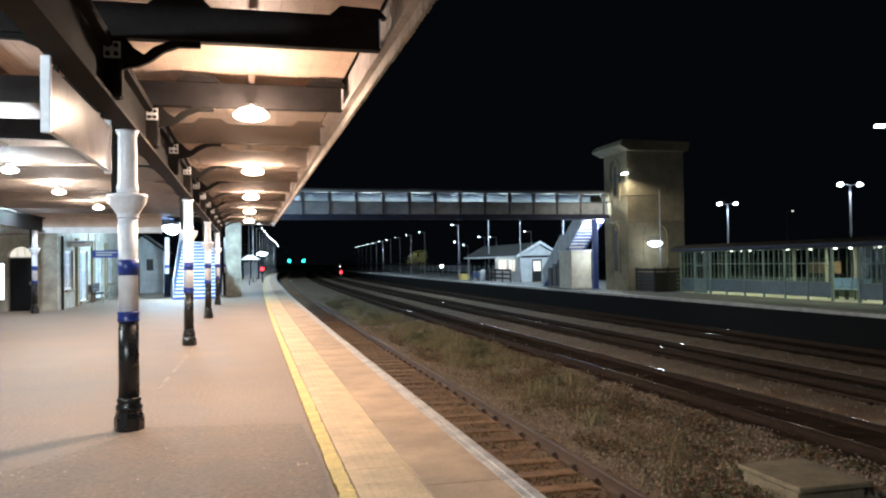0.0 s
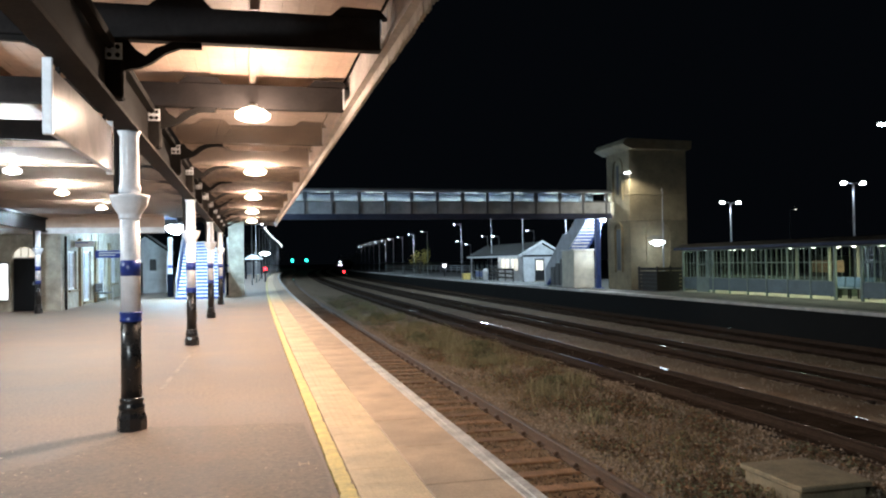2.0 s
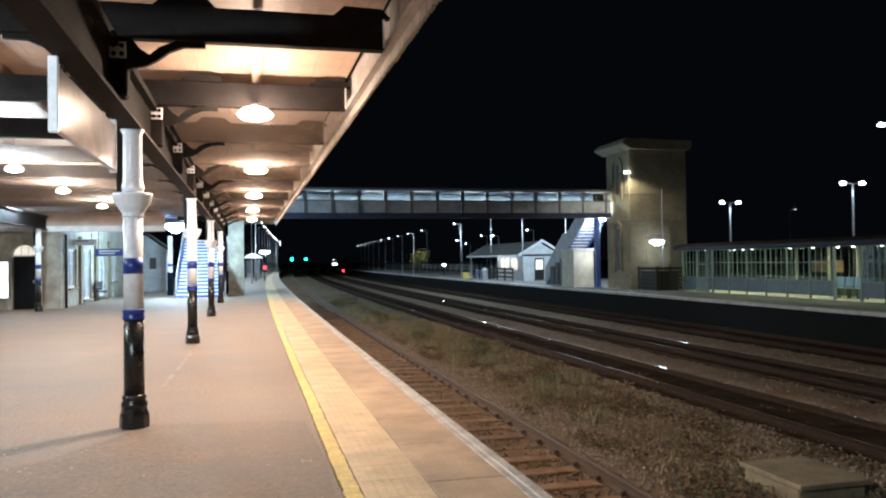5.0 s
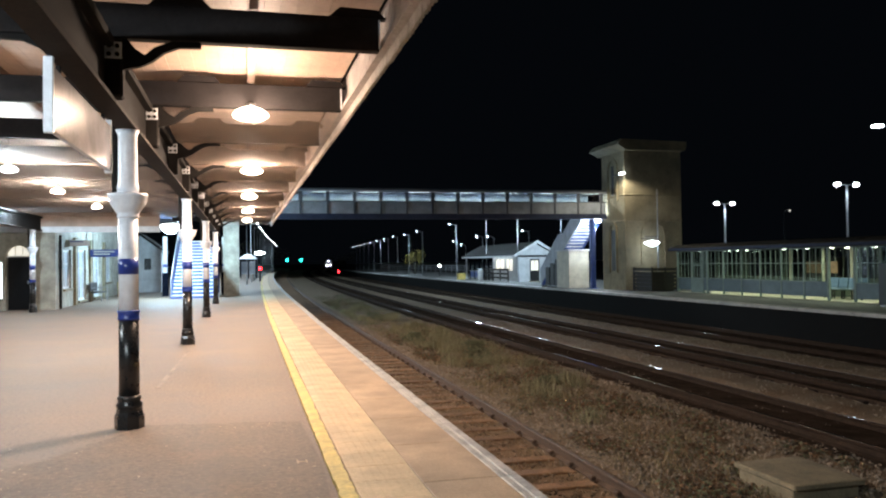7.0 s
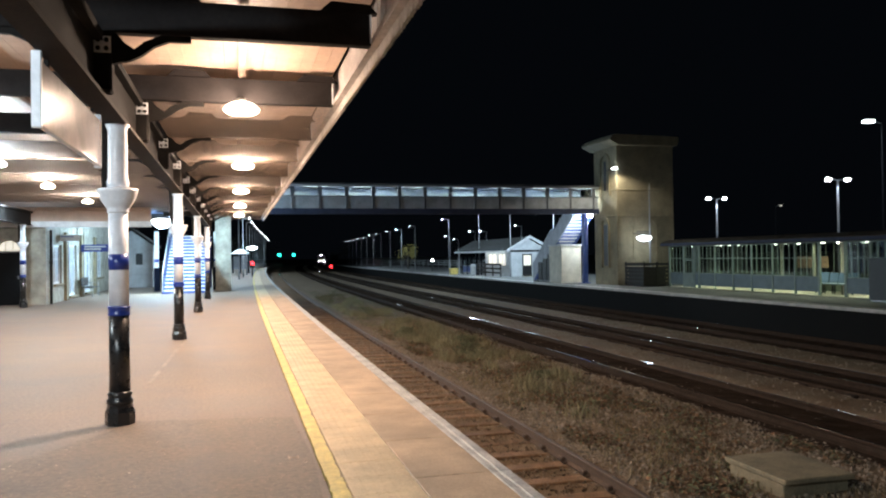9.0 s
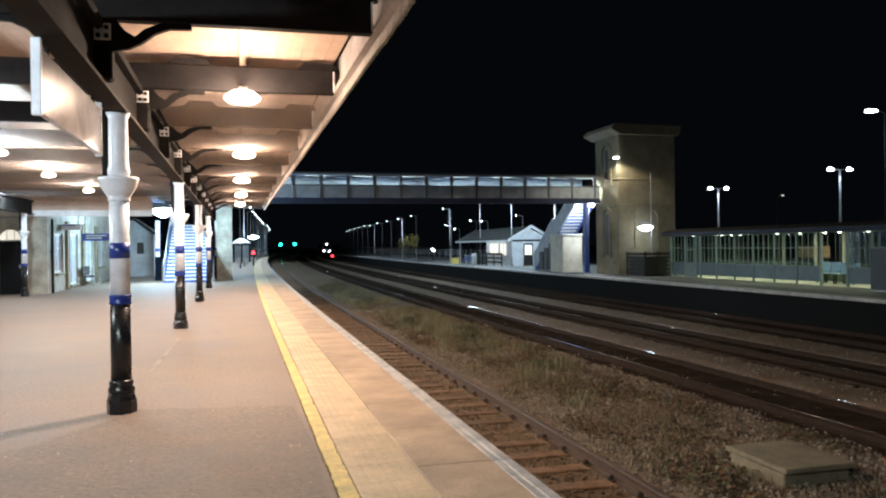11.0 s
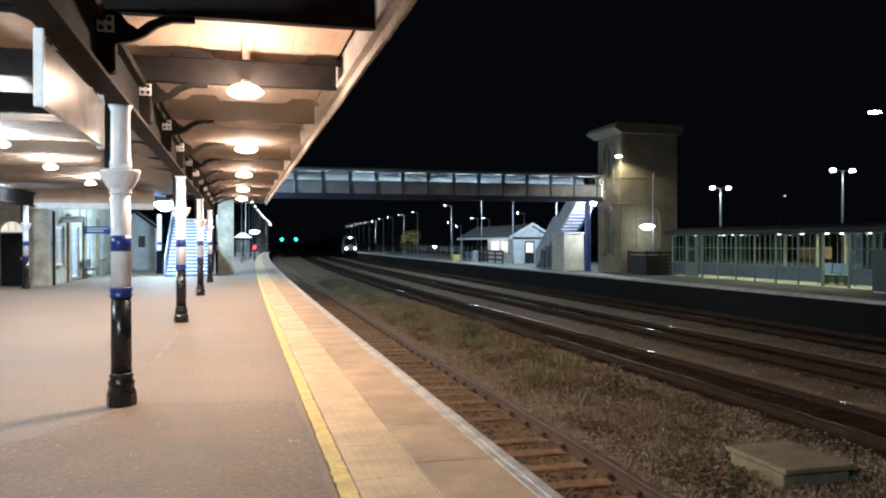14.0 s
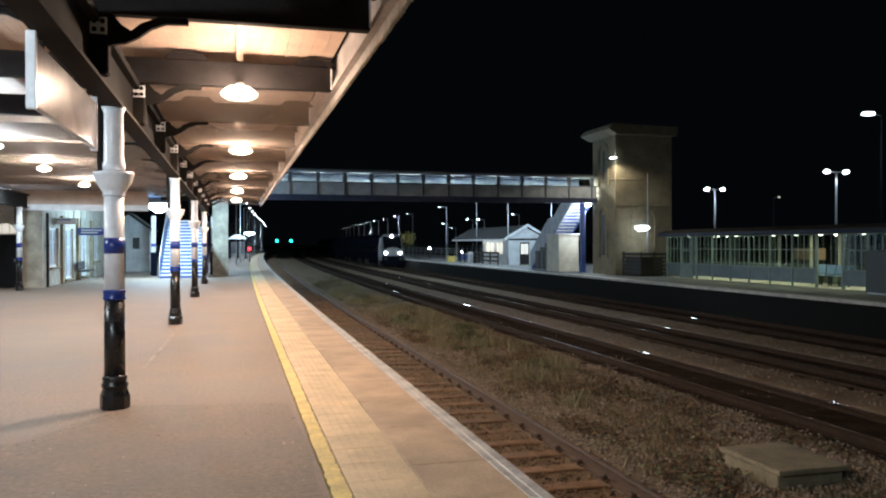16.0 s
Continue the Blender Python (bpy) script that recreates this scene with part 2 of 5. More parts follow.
def box(x0, x1, y0, y1, z0, z1, bm=None, bevel=0.0):
    bm = bm or bmesh.new()
    v = [bm.verts.new((x, y, z)) for x in (x0, x1) for y in (y0, y1) for z in (z0, z1)]
    fs = []
    for q in ((0, 1, 3, 2), (4, 6, 7, 5), (0, 4, 5, 1), (2, 3, 7, 6), (0, 2, 6, 4), (1, 5, 7, 3)):
        fs.append(bm.faces.new([v[i] for i in q]))
    if bevel > 0:
        es = list({e for q in fs for e in q.edges})
        bmesh.ops.bevel(bm, geom=es, offset=bevel, segments=1, affect="EDGES")
    return bm


def lathe(profile, seg=24, bm=None, x=0, y=0):
    """Turn (radius, z) pairs round the z axis."""
    bm = bm or bmesh.new()
    rings = []
    for r, z in profile:
        rings.append([bm.verts.new((x + r * math.cos(2 * math.pi * i / seg), y + r * math.sin(2 * math.pi * i / seg), z)) for i in range(seg)])
    for a, b in zip(rings, rings[1:]):
        for i in range(seg):
            j = (i + 1) % seg
            bm.faces.new((a[i], a[j], b[j], b[i]))
    bm.faces.new(list(reversed(rings[0])))
    bm.faces.new(rings[-1])
    return bm


def tube(points, r, seg=8, bm=None):
    """A round bar along points."""
    bm = bm or bmesh.new()
    pts = [Vector(p) for p in points]
    rings = []
    for i, p in enumerate(pts):
        d = (pts[min(i + 1, len(pts) - 1)] - pts[max(i - 1, 0)]).normalized()
        a = d.orthogonal().normalized() if abs(d.z) > 0.95 else d.cross(Vector((0, 0, 1))).normalized()
        b = d.cross(a)
        rr = r[i] if isinstance(r, (list, tuple)) else r
        rings.append([bm.verts.new(p + rr * (math.cos(2 * math.pi * k / seg) * a + math.sin(2 * math.pi * k / seg) * b)) for k in range(seg)])
    for a, b in zip(rings, rings[1:]):
        for i in range(seg):
            j = (i + 1) % seg
            bm.faces.new((a[i], a[j], b[j], b[i]))
    bm.faces.new(rings[0])
    bm.faces.new(list(reversed(rings[-1])))
    bmesh.ops.recalc_face_normals(bm, faces=bm.faces)
    return bm


def prism(outline, axis, a, b, bm=None):
    """Push a flat outline of (u, v) pairs along an axis from a to b."""
    bm = bm or bmesh.new()

    def at(u, v, w):
        return {"x": (w, u, v), "y": (u, w, v), "z": (u, v, w)}[axis]
    r0 = [bm.verts.new(at(u, v, a)) for u, v in outline]
    r1 = [bm.verts.new(at(u, v, b)) for u, v in outline]
    k = len(outline)
    bm.faces.new(r0)
    bm.faces.new(list(reversed(r1)))
    for i in range(k):
        j = (i + 1) % k
        bm.faces.new((r0[i], r1[i], r1[j], r0[j]))
    bmesh.ops.recalc_face_normals(bm, faces=bm.faces)
    return bm


CURVE = 0.000165


def bend(y):
    return CURVE * y * y if y > 0 else 0.0


def heading(y):
    return -math.degrees(math.atan(2 * CURVE * y)) if y > 0 else 0.0


def on_curve(off, y, z):
    return pose(off + bend(y), y, z, 0, 0, heading(y))


def sweep(outline, ys, bm=None):
    """Push an outline of (offset, z) along the bent line of the tracks."""
    bm = bm or bmesh.new()
    rings = [[bm.verts.new((u + bend(y), y, v)) for u, v in outline] for y in ys]
    k = len(outline)
    for a, b in zip(rings, rings[1:]):
        for i in range(k):
            j = (i + 1) % k
            bm.faces.new((a[i], b[i], b[j], a[j]))
    bm.faces.new(list(reversed(rings[0])))
    bm.faces.new(rings[-1])
    bmesh.ops.recalc_face_normals(bm, faces=bm.faces)
    return bm


def steps(a, b, n):
    return [a + (b - a) * i / n for i in range(n + 1)]


ALONG = steps(-14, 60, 25) + steps(66, 300, 39)
RAIL = -0.96


# ---- ground, platforms, tracks ----
g = bmesh.new()
rings = [0, 20, 60, 150, 400, 1200, 3500]
grid = {}
xs = sorted({-r for r in rings} | set(rings))
for i, x in enumerate(xs):
    for j, y in enumerate(xs):
        grid[i, j] = g.verts.new((x, y + 60, -1.45))
for i in range(len(xs) - 1):
    for j in range(len(xs) - 1):
        g.faces.new((grid[i, j], grid[i + 1, j], grid[i + 1, j + 1], grid[i, j + 1]))
tagged(link(g, "ground", EARTH), "dark bare earth around the station at night", "ground", kind="structure")

near = thing("platform_near", Matrix(), "worn tarmac station platform with yellow line and tactile paving", "platform", kind="structure")
part("surface", sweep([(-12, -1.4), (0.62, -1.4), (0.62, 0), (-12, 0)], ALONG), ASPHALT, near, "patched warm grey tarmac")
part("edge_bed", sweep([(0.622, -1.4), (1.90, -1.4), (1.90, -0.03), (0.622, -0.03)], ALONG), JOINT, near)
# ragged hand-painted yellow line
bm = bmesh.new()
rows = []
y = -14.0
rng = random.Random(4)
while y < 190:
    a, b = 0.635 + rng.uniform(-0.008, 0.008), 0.755 + rng.uniform(-0.010, 0.010)
    rows.append([bm.verts.new((u + bend(y), y, w)) for u, w in ((a, -0.03), (a, 0.004), (b, 0.004), (b, -0.03))])
    y += 0.06 if y < 16 else (0.4 if y < 60 else 3.0)
for a, b in zip(rows, rows[1:]):
    for i in range(3):
        bm.faces.new((a[i], b[i], b[i + 1], a[i + 1]))
bmesh.ops.recalc_face_normals(bm, faces=bm.faces)
part("yellow_line", bm, YELLOW, near, "worn yellow painted safety line")

far = thing("platform_far", Matrix(), "dark far platform with brick face and pale edge", "platform", kind="structure")
FAR = -0.05
FE = 17.75
FARLONG = steps(-14, 60, 25) + steps(66, 204, 23)
part("surface", sweep([(FE + 0.3, -1.4), (29, -1.4), (29, FAR), (FE + 0.3, FAR)], FARLONG), FARTOP, far)
part("face", sweep([(FE + 0.06, -1.4), (FE + 0.296, -1.4), (FE + 0.296, FAR - 0.11), (FE + 0.06, FAR - 0.11)], FARLONG), DARKBRICK, far, "near-black brick platform face")
part("edge", sweep([(FE, FAR - 0.10), (FE + 0.45, FAR - 0.10), (FE + 0.45, FAR + 0.006), (FE, FAR + 0.006)], FARLONG), WHITEPAINT, far, "pale platform edge")

TRACKS = [(2.055 + 1.45, 0.0, RUST), (8.93, 0.05, RAILHEAD), (12.45, 0.05, RAILHEAD), (16.30, 0.0, RAILHEAD)]
HEAD = [(-0.035, -0.012), (-0.030, 0.0), (0.030, 0.0), (0.035, -0.012), (0.033, -0.035), (-0.033, -0.035)]
WEB = [(-0.033, -0.0352), (0.033, -0.0352), (0.010, -0.055), (0.010, -0.12), (0.070, -0.145), (0.070, -0.158), (-0.070, -0.158), (-0.070, -0.145), (-0.010, -0.12), (-0.010, -0.055)]
LONG = steps(-14, 60, 25) + steps(66, 620, 70)
bed = bmesh.new()
pts = [2.1, 2.7, 4.36, 4.46, 5.2, 6.6, 7.2, 7.75, 9.85, 10.15, 11.05, 11.45, 13.35, 13.65, 14.75, 15.1, 17.6, 17.79]
hz = [-1.18, -1.15, -1.15, -1.085, -1.13, -1.12, -1.07, -1.065, -1.18, -1.07, -1.06, -1.16, -1.18, -1.05, -1.04, -1.17, -1.18, -1.25]
prof = []
for i in range(len(pts) - 1):
    for q in range(4):
        s = q / 4
        prof.append((pts[i] + (pts[i + 1] - pts[i]) * s, hz[i] + (hz[i + 1] - hz[i]) * s))
prof.append((pts[-1], hz[-1]))
ys = steps(-8, 40, 192) + steps(42, 620, 100)
prev = None
for y in ys:
    cur = [bed.verts.new((u + bend(y), y, v + 0.035 * noise.noise((u * 1.3, y * 1.3, 0)) + 0.02 * noise.noise((u * 4, y * 4, 7)))) for u, v in prof]
    if prev:
        for i in range(len(cur) - 1):
            bed.faces.new((prev[i], prev[i + 1], cur[i + 1], cur[i]))
    prev = cur
bed_ob = tagged(link(bed, "ballast_bed", BALLAST, smooth=True), "brown ballast bed between the platforms", "ballast", kind="structure")

SL = box(-1.25, 1.25, -0.125, 0.125, -0.13, 0, bevel=0.015)
sl_me = bpy.data.meshes.new("sleeper")
SL.to_mesh(sl_me)
SL.free()
sl_me.materials.append(SLEEPER)
sl_old = sl_me.copy()
sl_old.materials[0] = OLDSLEEPER
CH = box(-0.10, 0.10, -0.08, 0.08, 0, 0.035, bevel=0.01)
box(-0.13, -0.06, -0.05, 0.05, 0.03, 0.09, CH, 0.012)
box(0.06, 0.13, -0.05, 0.05, 0.03, 0.09, CH, 0.012)
ch_me = bpy.data.meshes.new("rail_chair")
CH.to_mesh(ch_me)
CH.free()
ch_me.materials.append(RUST)
rng = random.Random(11)
for ti, (c, cant, headmat) in enumerate(TRACKS):
    t = thing("railway_track", Matrix(), ("rusty little-used track with timber sleepers" if ti == 0 else "main line track with shiny worn rail heads"), "railway track", "tracks between the platforms", "structure")
    for side in (-1, 1):
        lift = cant if side < 0 else -cant
        for nm, outline, m in (("rail_head", HEAD, RUST if ti == 0 else DARKRUST), ("rail_web", WEB, RUST if ti == 0 else DARKRUST)):
            part(nm, sweep([(c + side * 0.752 + u, RAIL + lift + v) for u, v in outline], LONG), m, t)
    if ti:
        for side in (-1, 1):
            zz = RAIL + (cant if side < 0 else -cant)
            part("running_band", sweep([(c + side * 0.752 - 0.021, zz - 0.004), (c + side * 0.752 + 0.021, zz - 0.004), (c + side * 0.752 + 0.018, zz + 0.0035), (c + side * 0.752 - 0.018, zz + 0.0035)], LONG), RAILHEAD, t, "polished running band")
        part("dark_bed", sweep([(c - 1.30, -1.30), (c + 1.12, -1.30), (c + 0.98, RAIL - 0.135 - cant), (c - 1.10, RAIL - 0.135 + cant)], LONG), FOURFOOT, t, "oil-darkened ballast between the rails")
    else:
        part("running_band", sweep([(c + 0.727, RAIL - 0.004), (c + 0.777, RAIL - 0.004), (c + 0.774, RAIL + 0.0035), (c + 0.730, RAIL + 0.0035)], steps(90, 330, 30)), RAILHEAD, t, "polished running band")
    ys = [-4 + 0.69 * i for i in range(70 if ti == 0 else 60)]
    tilt = math.degrees(math.atan(2 * cant / 1.5))
    for y in ys:
        ob = new("sleeper", sl_me if ti == 0 else sl_old)
        ob.parent = t
        ob.matrix_basis = on_curve(c + rng.uniform(-0.03, 0.03), y, RAIL - (0.16 if ti == 0 else 0.19) + rng.uniform(-0.008, 0.004)) @ pose(0, 0, 0, 0, tilt, rng.uniform(-0.8, 0.8))
        if ti == 0:
            for side in (-1, 1):
                cb = new("rail_chair", ch_me)
                cb.parent = t
                cb.matrix_basis = on_curve(c + side * 0.752, y, RAIL - 0.162)
    bm = bmesh.new()
    y = ys[-1] + 0.69
    while y < 250:
        m = on_curve(c, y, RAIL - 0.16) @ pose(0, 0, 0, 0, tilt, 0)
        k0 = len(bm.verts)
        box(-1.25, 1.25, -0.125, 0.125, -0.13, 0, bm)
        bm.verts.ensure_lookup_table()
        for v in bm.verts[k0:]:
            v.co = m @ v.co
        y += 0.69
    tagged(part("far_sleepers", bm, SLEEPER if ti == 0 else OLDSLEEPER, t), kind="stuff")


def scatter(name, n, place, make, material, label, category, smooth=False):
    """Many small pieces joined into one mesh."""
    vs, fs = [], []
    for _ in range(n):
        m = place()
        if m is None:
            continue
        pv, pf = make()
        k = len(vs)
        vs += [m @ Vector(p) for p in pv]
        fs += [tuple(i + k for i in q) for q in pf]
    me = bpy.data.meshes.new(name)
    me.from_pydata(vs, [], fs)
    me.materials.append(material)
    ob = new(name, me)
    return tagged(ob, label, category, kind="stuff")


rs = random.Random(21)


def stone():
    s = rs.uniform(0.012, 0.034)
    a = [(s * rs.uniform(0.7, 1.2) * x, s * rs.uniform(0.7, 1.2) * y, s * rs.uniform(0.5, 1.0) * z) for x, y, z in ((1, 0, 0), (-1, 0, 0), (0, 1, 0), (0, -1, 0), (0, 0, 1), (0, 0, -1))]
    return a, [(0, 2, 4), (2, 1, 4), (1, 3, 4), (3, 0, 4), (2, 0, 5), (1, 2, 5), (3, 1, 5), (0, 3, 5)]


def bed_z(u):
    for i in range(len(pts) - 1):
        if pts[i] <= u <= pts[i + 1]:
            return hz[i] + (hz[i + 1] - hz[i]) * (u - pts[i]) / (pts[i + 1] - pts[i])
    return -1.2


def stone_place():
    y = 4.5 + 30 * rs.random() ** 1.8
    u = rs.uniform(2.3, 16.5) if rs.random() < 0.4 else rs.uniform(2.3, 8.0)
    z = bed_z(u) + 0.035 * noise.noise((u * 1.3, y * 1.3, 0)) + 0.012
    return pose(u + bend(y), y, z, rs.uniform(0, 180), rs.uniform(0, 180), rs.uniform(0, 360))


scatter("ballast_stones", 34000, stone_place, stone, STONE, "loose brown and grey ballast stones", "ballast")


def blade(h):
    w = rs.uniform(0.004, 0.010)
    lean = rs.uniform(-0.5, 0.5) * h
    return [(-w, 0, 0), (w, 0, 0), (w * 0.7 + lean * 0.4, 0, h * 0.6), (-w * 0.7 + lean * 0.4, 0, h * 0.6), (lean, lean * 0.3, h)], [(0, 1, 2, 3), (3, 2, 4)]


def weed_spot():
    if rs.random() < 0.55:
        y, u = rs.uniform(14, 60), rs.uniform(4.9, 7.2)
    else:
        y, u = rs.uniform(5, 24), rs.uniform(4.8, 7.6)
    if noise.noise((u * 0.9, y * 0.35, 3)) < 0.02:
        return None
    return u, y


spot = [None, 0]


def weed_place():
    if spot[1] <= 0:
        s = weed_spot()
        while s is None:
            s = weed_spot()
        spot[0], spot[1] = s, 14
    spot[1] -= 1
    u, y = spot[0]
    u += rs.gauss(0, 0.10)
    y += rs.gauss(0, 0.10)
    return pose(u + bend(y), y, bed_z(u) - 0.02, 0, 0, rs.uniform(0, 360))


scatter("dry_weeds", 15000, weed_place, lambda: blade(rs.uniform(0.03, 0.15)), WEED, "dry straw-coloured weeds between the tracks", "weeds")


TUFTS = [(rs.uniform(5.3, 7.3), rs.uniform(21, 33)) for _ in range(46)] + [(rs.uniform(5.0, 7.2), rs.uniform(12, 21)) for _ in range(16)] + [(rs.uniform(4.9, 7.0), rs.uniform(34, 60)) for _ in range(40)]


def tuft_place():
    u, y = rs.choice(TUFTS)
    u += rs.gauss(0, 0.13)
    y += rs.gauss(0, 0.16)
    return pose(u + bend(y), y, bed_z(u) - 0.02, rs.uniform(-12, 12), rs.uniform(-12, 12), rs.uniform(0, 360))


scatter("tall_grass", 9000, tuft_place, lambda: blade(rs.uniform(0.12, 0.38)), GRASS, "tufts of pale green grass between the tracks", "grass")


def leaf():
    s = rs.uniform(0.02, 0.045)
    return [(-s * 0.5, 0, 0), (0, -s, 0.01), (s * 0.5, 0, 0), (0, s, 0.01)], [(0, 1, 2, 3)]


def bush(x, y, z, r, hgt, n, material, label):
    def place():
        a, b = rs.uniform(0, 2 * math.pi), rs.random() ** 0.5
        zz = rs.random()
        q = r * b * (1 - 0.6 * zz) * (1 + 0.35 * noise.noise((math.cos(a) * 2 + x, math.sin(a) * 2, zz * 3)))
        return pose(x + q * math.cos(a), y + q * math.sin(a), z + hgt * zz, rs.uniform(-70, 70), rs.uniform(-70, 70), rs.uniform(0, 360))
    ob = scatter("weed_bush", n, place, leaf, material, label, "weeds")
    return ob


for by, bu, br, bh in ((27, 5.6, 0.55, 0.42), (21.5, 6.3, 0.6, 0.4), (24, 6.9, 0.6, 0.35), (38, 5.8, 0.7, 0.45), (16.8, 6.6, 0.45, 0.22)):
    bush(bu + bend(by), by, -1.2, br, bh, 900, BUSH, "low green weed bush growing in the ballast")

# concrete trough box beside the near track
tb = thing("cable_pit", pose(6.38, 8.15, -1.2), "stained concrete cable pit with a flat lid standing in the ballast", "cable pit")
part("body", box(-0.44, 0.44, -0.50, 0.50, -0.2, 0.235, bevel=0.012), CONCRETE, tb)
part("lid", box(-0.47, 0.47, -0.57, 0.57, 0.236, 0.30, bevel=0.012), CONCRETE, tb, "flat weathered concrete lid")


# ---- canopy over the near platform ----
COLX, COL0, BAY = -1.15, 8.6, 8.75
BEAM0, BSTEP = COL0 - BAY / 6, BAY / 3
FX = 1.30
Y0, Y1 = -13.0, 39.2


def column_parts(t):
    part("plinth", lathe([(0.145, 0), (0.145, 0.13), (0.125, 0.17), (0.125, 0.20)], 8), BLACKPAINT, t)
    part("base_ring", lathe([(0.118, 0.2), (0.13, 0.225), (0.13, 0.25), (0.112, 0.27), (0.112, 0.29), (0.123, 0.31), (0.105, 0.335)]), BLACKPAINT, t, smooth=True)
    part("lower_shaft", lathe([(0.102, 0.335), (0.098, 1.10)]), BLACKPAINT, t, "glossy black lower shaft", True)
    part("collar", lathe([(0.106, 1.10), (0.112, 1.115), (0.104, 1.13), (0.104, 1.17), (0.114, 1.185), (0.106, 1.20)]), BLUEPAINT, t, "blue painted collar", True)
    part("shaft", lathe([(0.097, 1.20), (0.094, 2.14)]), COLWHITE, t, smooth=True)
    part("band", lathe([(0.0985, 1.565), (0.0985, 1.725)]), BLUEPAINT, t, "blue painted band", True)
    part("capital", lathe([(0.096, 2.14), (0.115, 2.155), (0.100, 2.17), (0.125, 2.21), (0.175, 2.29), (0.185, 2.34), (0.195, 2.36), (0.195, 2.385), (0.10, 2.40)], 16), COLWHITE, t, "flared moulded capital", True)
    part("upper_shaft", lathe([(0.105, 2.40), (0.112, 2.46), (0.098, 2.50), (0.094, 2.98), (0.12, 3.04)], 12), COLWHITE, t, smooth=True)
    part("downpipe", tube([(-0.12, 0.02, 2.40), (-0.13, 0.02, 2.75), (-0.14, 0.02, 3.15)], 0.035, 8), STEELDARK, t, "dark pipe beside the shaft")


col = thing("platform_column", pose(COLX, COL0, 0), "cast iron column painted white, blue and black", "column", "columns along the platform")
column_parts(col)
for i in (-1, 1, 2, 3):
    copy_thing(col, pose(COLX, COL0 + i * BAY, 0))
for i in range(-1, 4):
    copy_thing(col, pose(-7.5, 31.8 - 8.75 * i if i >= 0 else 31.8 - 35, 0))

canopy = thing("platform_canopy", Matrix(), "platform canopy of dark beams, pale boards and a scalloped fascia", "canopy", kind="structure")
for gx, GE in ((COLX, Y1), (-7.5, 32.9)):
    part("girder_flange", box(gx - 0.10, gx + 0.10, Y0, GE, 3.04, 3.075), FLANGE, canopy, "brown underside of the girder")
    bm = box(gx - 0.10, gx + 0.10, Y0, GE, 3.50, 3.575)
    box(gx - 0.022, gx + 0.022, Y0, GE, 3.076, 3.499, bm)
    part("girder", bm, STEELDARK, canopy, "dark riveted longitudinal girder")
by = BEAM0 - 7 * BSTEP
while by < Y1 - 0.3:
    part("beam", box(-9.4 if by < 32 else -3.0, 1.22, by - 0.06, by + 0.06, 3.58, 3.88, bevel=0.008), STEELBLUE, canopy)
    # casting over the girder and curved bracket under the beam
    part("casting", box(COLX - 0.13, COLX + 0.165, by - 0.059, by + 0.10, 3.076, 3.579, bevel=0.02), STEELDARK, canopy)
    arc = [(COLX + 0.131, 3.30), (COLX + 0.22, 3.335), (COLX + 0.30, 3.35), (COLX + 0.40, 3.40), (COLX + 0.50, 3.48), (COLX + 0.62, 3.53), (COLX + 0.80, 3.535), (COLX + 0.80, 3.579), (COLX + 0.56, 3.579), (COLX + 0.42, 3.52), (COLX + 0.34, 3.45), (COLX + 0.26, 3.50), (COLX + 0.20, 3.579), (COLX + 0.131, 3.579)]
    part("bracket", prism(arc, "y", by - 0.03, by + 0.03), STEELDARK, canopy)
    arc2 = [(2 * COLX - u, v) for u, v in arc]
    part("bracket", prism(arc2, "y", by - 0.03, by + 0.03), STEELDARK, canopy)
    bm = box(COLX + 0.025, COLX + 0.160, by - 0.075, by - 0.062, 3.40, 3.54, bevel=0.003)
    # white strip paints the lit gap between beam end and fascia
    part("end_plate", box(1.205, 1.222, by - 0.068, by - 0.062, 3.60, 3.86), COLWHITE, canopy)
    bplate = part("bolted_plate", bm, COLWHITE, canopy, "pale square plate with four bolts")
    for u in (COLX + 0.06, COLX + 0.125):
        for w in (3.435, 3.505):
            bolt = part("bolt", lathe([(0.020, 0), (0.020, 0.014)], 8), STEELDARK, bplate)
            bolt.matrix_basis = pose(u, by - 0.075, w, 90, 0, 0)
    # knee blocks at the purlins, above the beam
    for u in (-0.52, 1.02):
        part("bearing", prism([(u - 0.26, 3.881), (u + 0.26, 3.881), (u + 0.18, 3.96), (u - 0.16, 3.97)], "y", by - 0.05, by + 0.05), STEELBLUE, canopy)
    by += BSTEP
for u in (-6.0, -4.4, -2.8, 0.10):
    part("purlin", box(u - 0.04, u + 0.04, Y0, Y1 if u > 0 else 32.9, 3.90, 4.02), PURLIN, canopy)
# boarded soffit, each board with a joint
bm = bmesh.new()
u = -9.4
while u < 1.2:
    box(u, u + 0.147, Y0, 33.0 if u < -3.2 else Y1, 4.02, 4.05, bm)
    u += 0.15
part("soffit_boards", bm, ROOFBOARD, canopy, "cream painted roof boards")
tagged(part("roof", box(-3.1, FX + 0.1, Y0, Y1, 4.07, 4.13), STEELDARK, canopy))
part("roof", box(-9.5, -3.102, Y0, 33.0, 4.07, 4.13), STEELDARK, canopy)
part("end_lintel", box(-12.0, -3.2, 33.0, 33.25, 2.98, 3.20), WHITEWOOD, canopy, "white painted lintel closing the canopy")
part("end_boards", box(-12.0, -3.2, 33.05, 33.2, 3.201, 4.06), ROOFBOARD, canopy)
# fascia with a scalloped lower edge
def valance(y, bm):
    box(FX, FX + 0.03, y, y + 0.097, 3.53, 4.10, bm)
    return prism([(y, 3.53), (y + 0.097, 3.53), (y + 0.075, 3.495), (y + 0.0485, 3.48), (y + 0.022, 3.495)], "x", FX, FX + 0.03, bm)


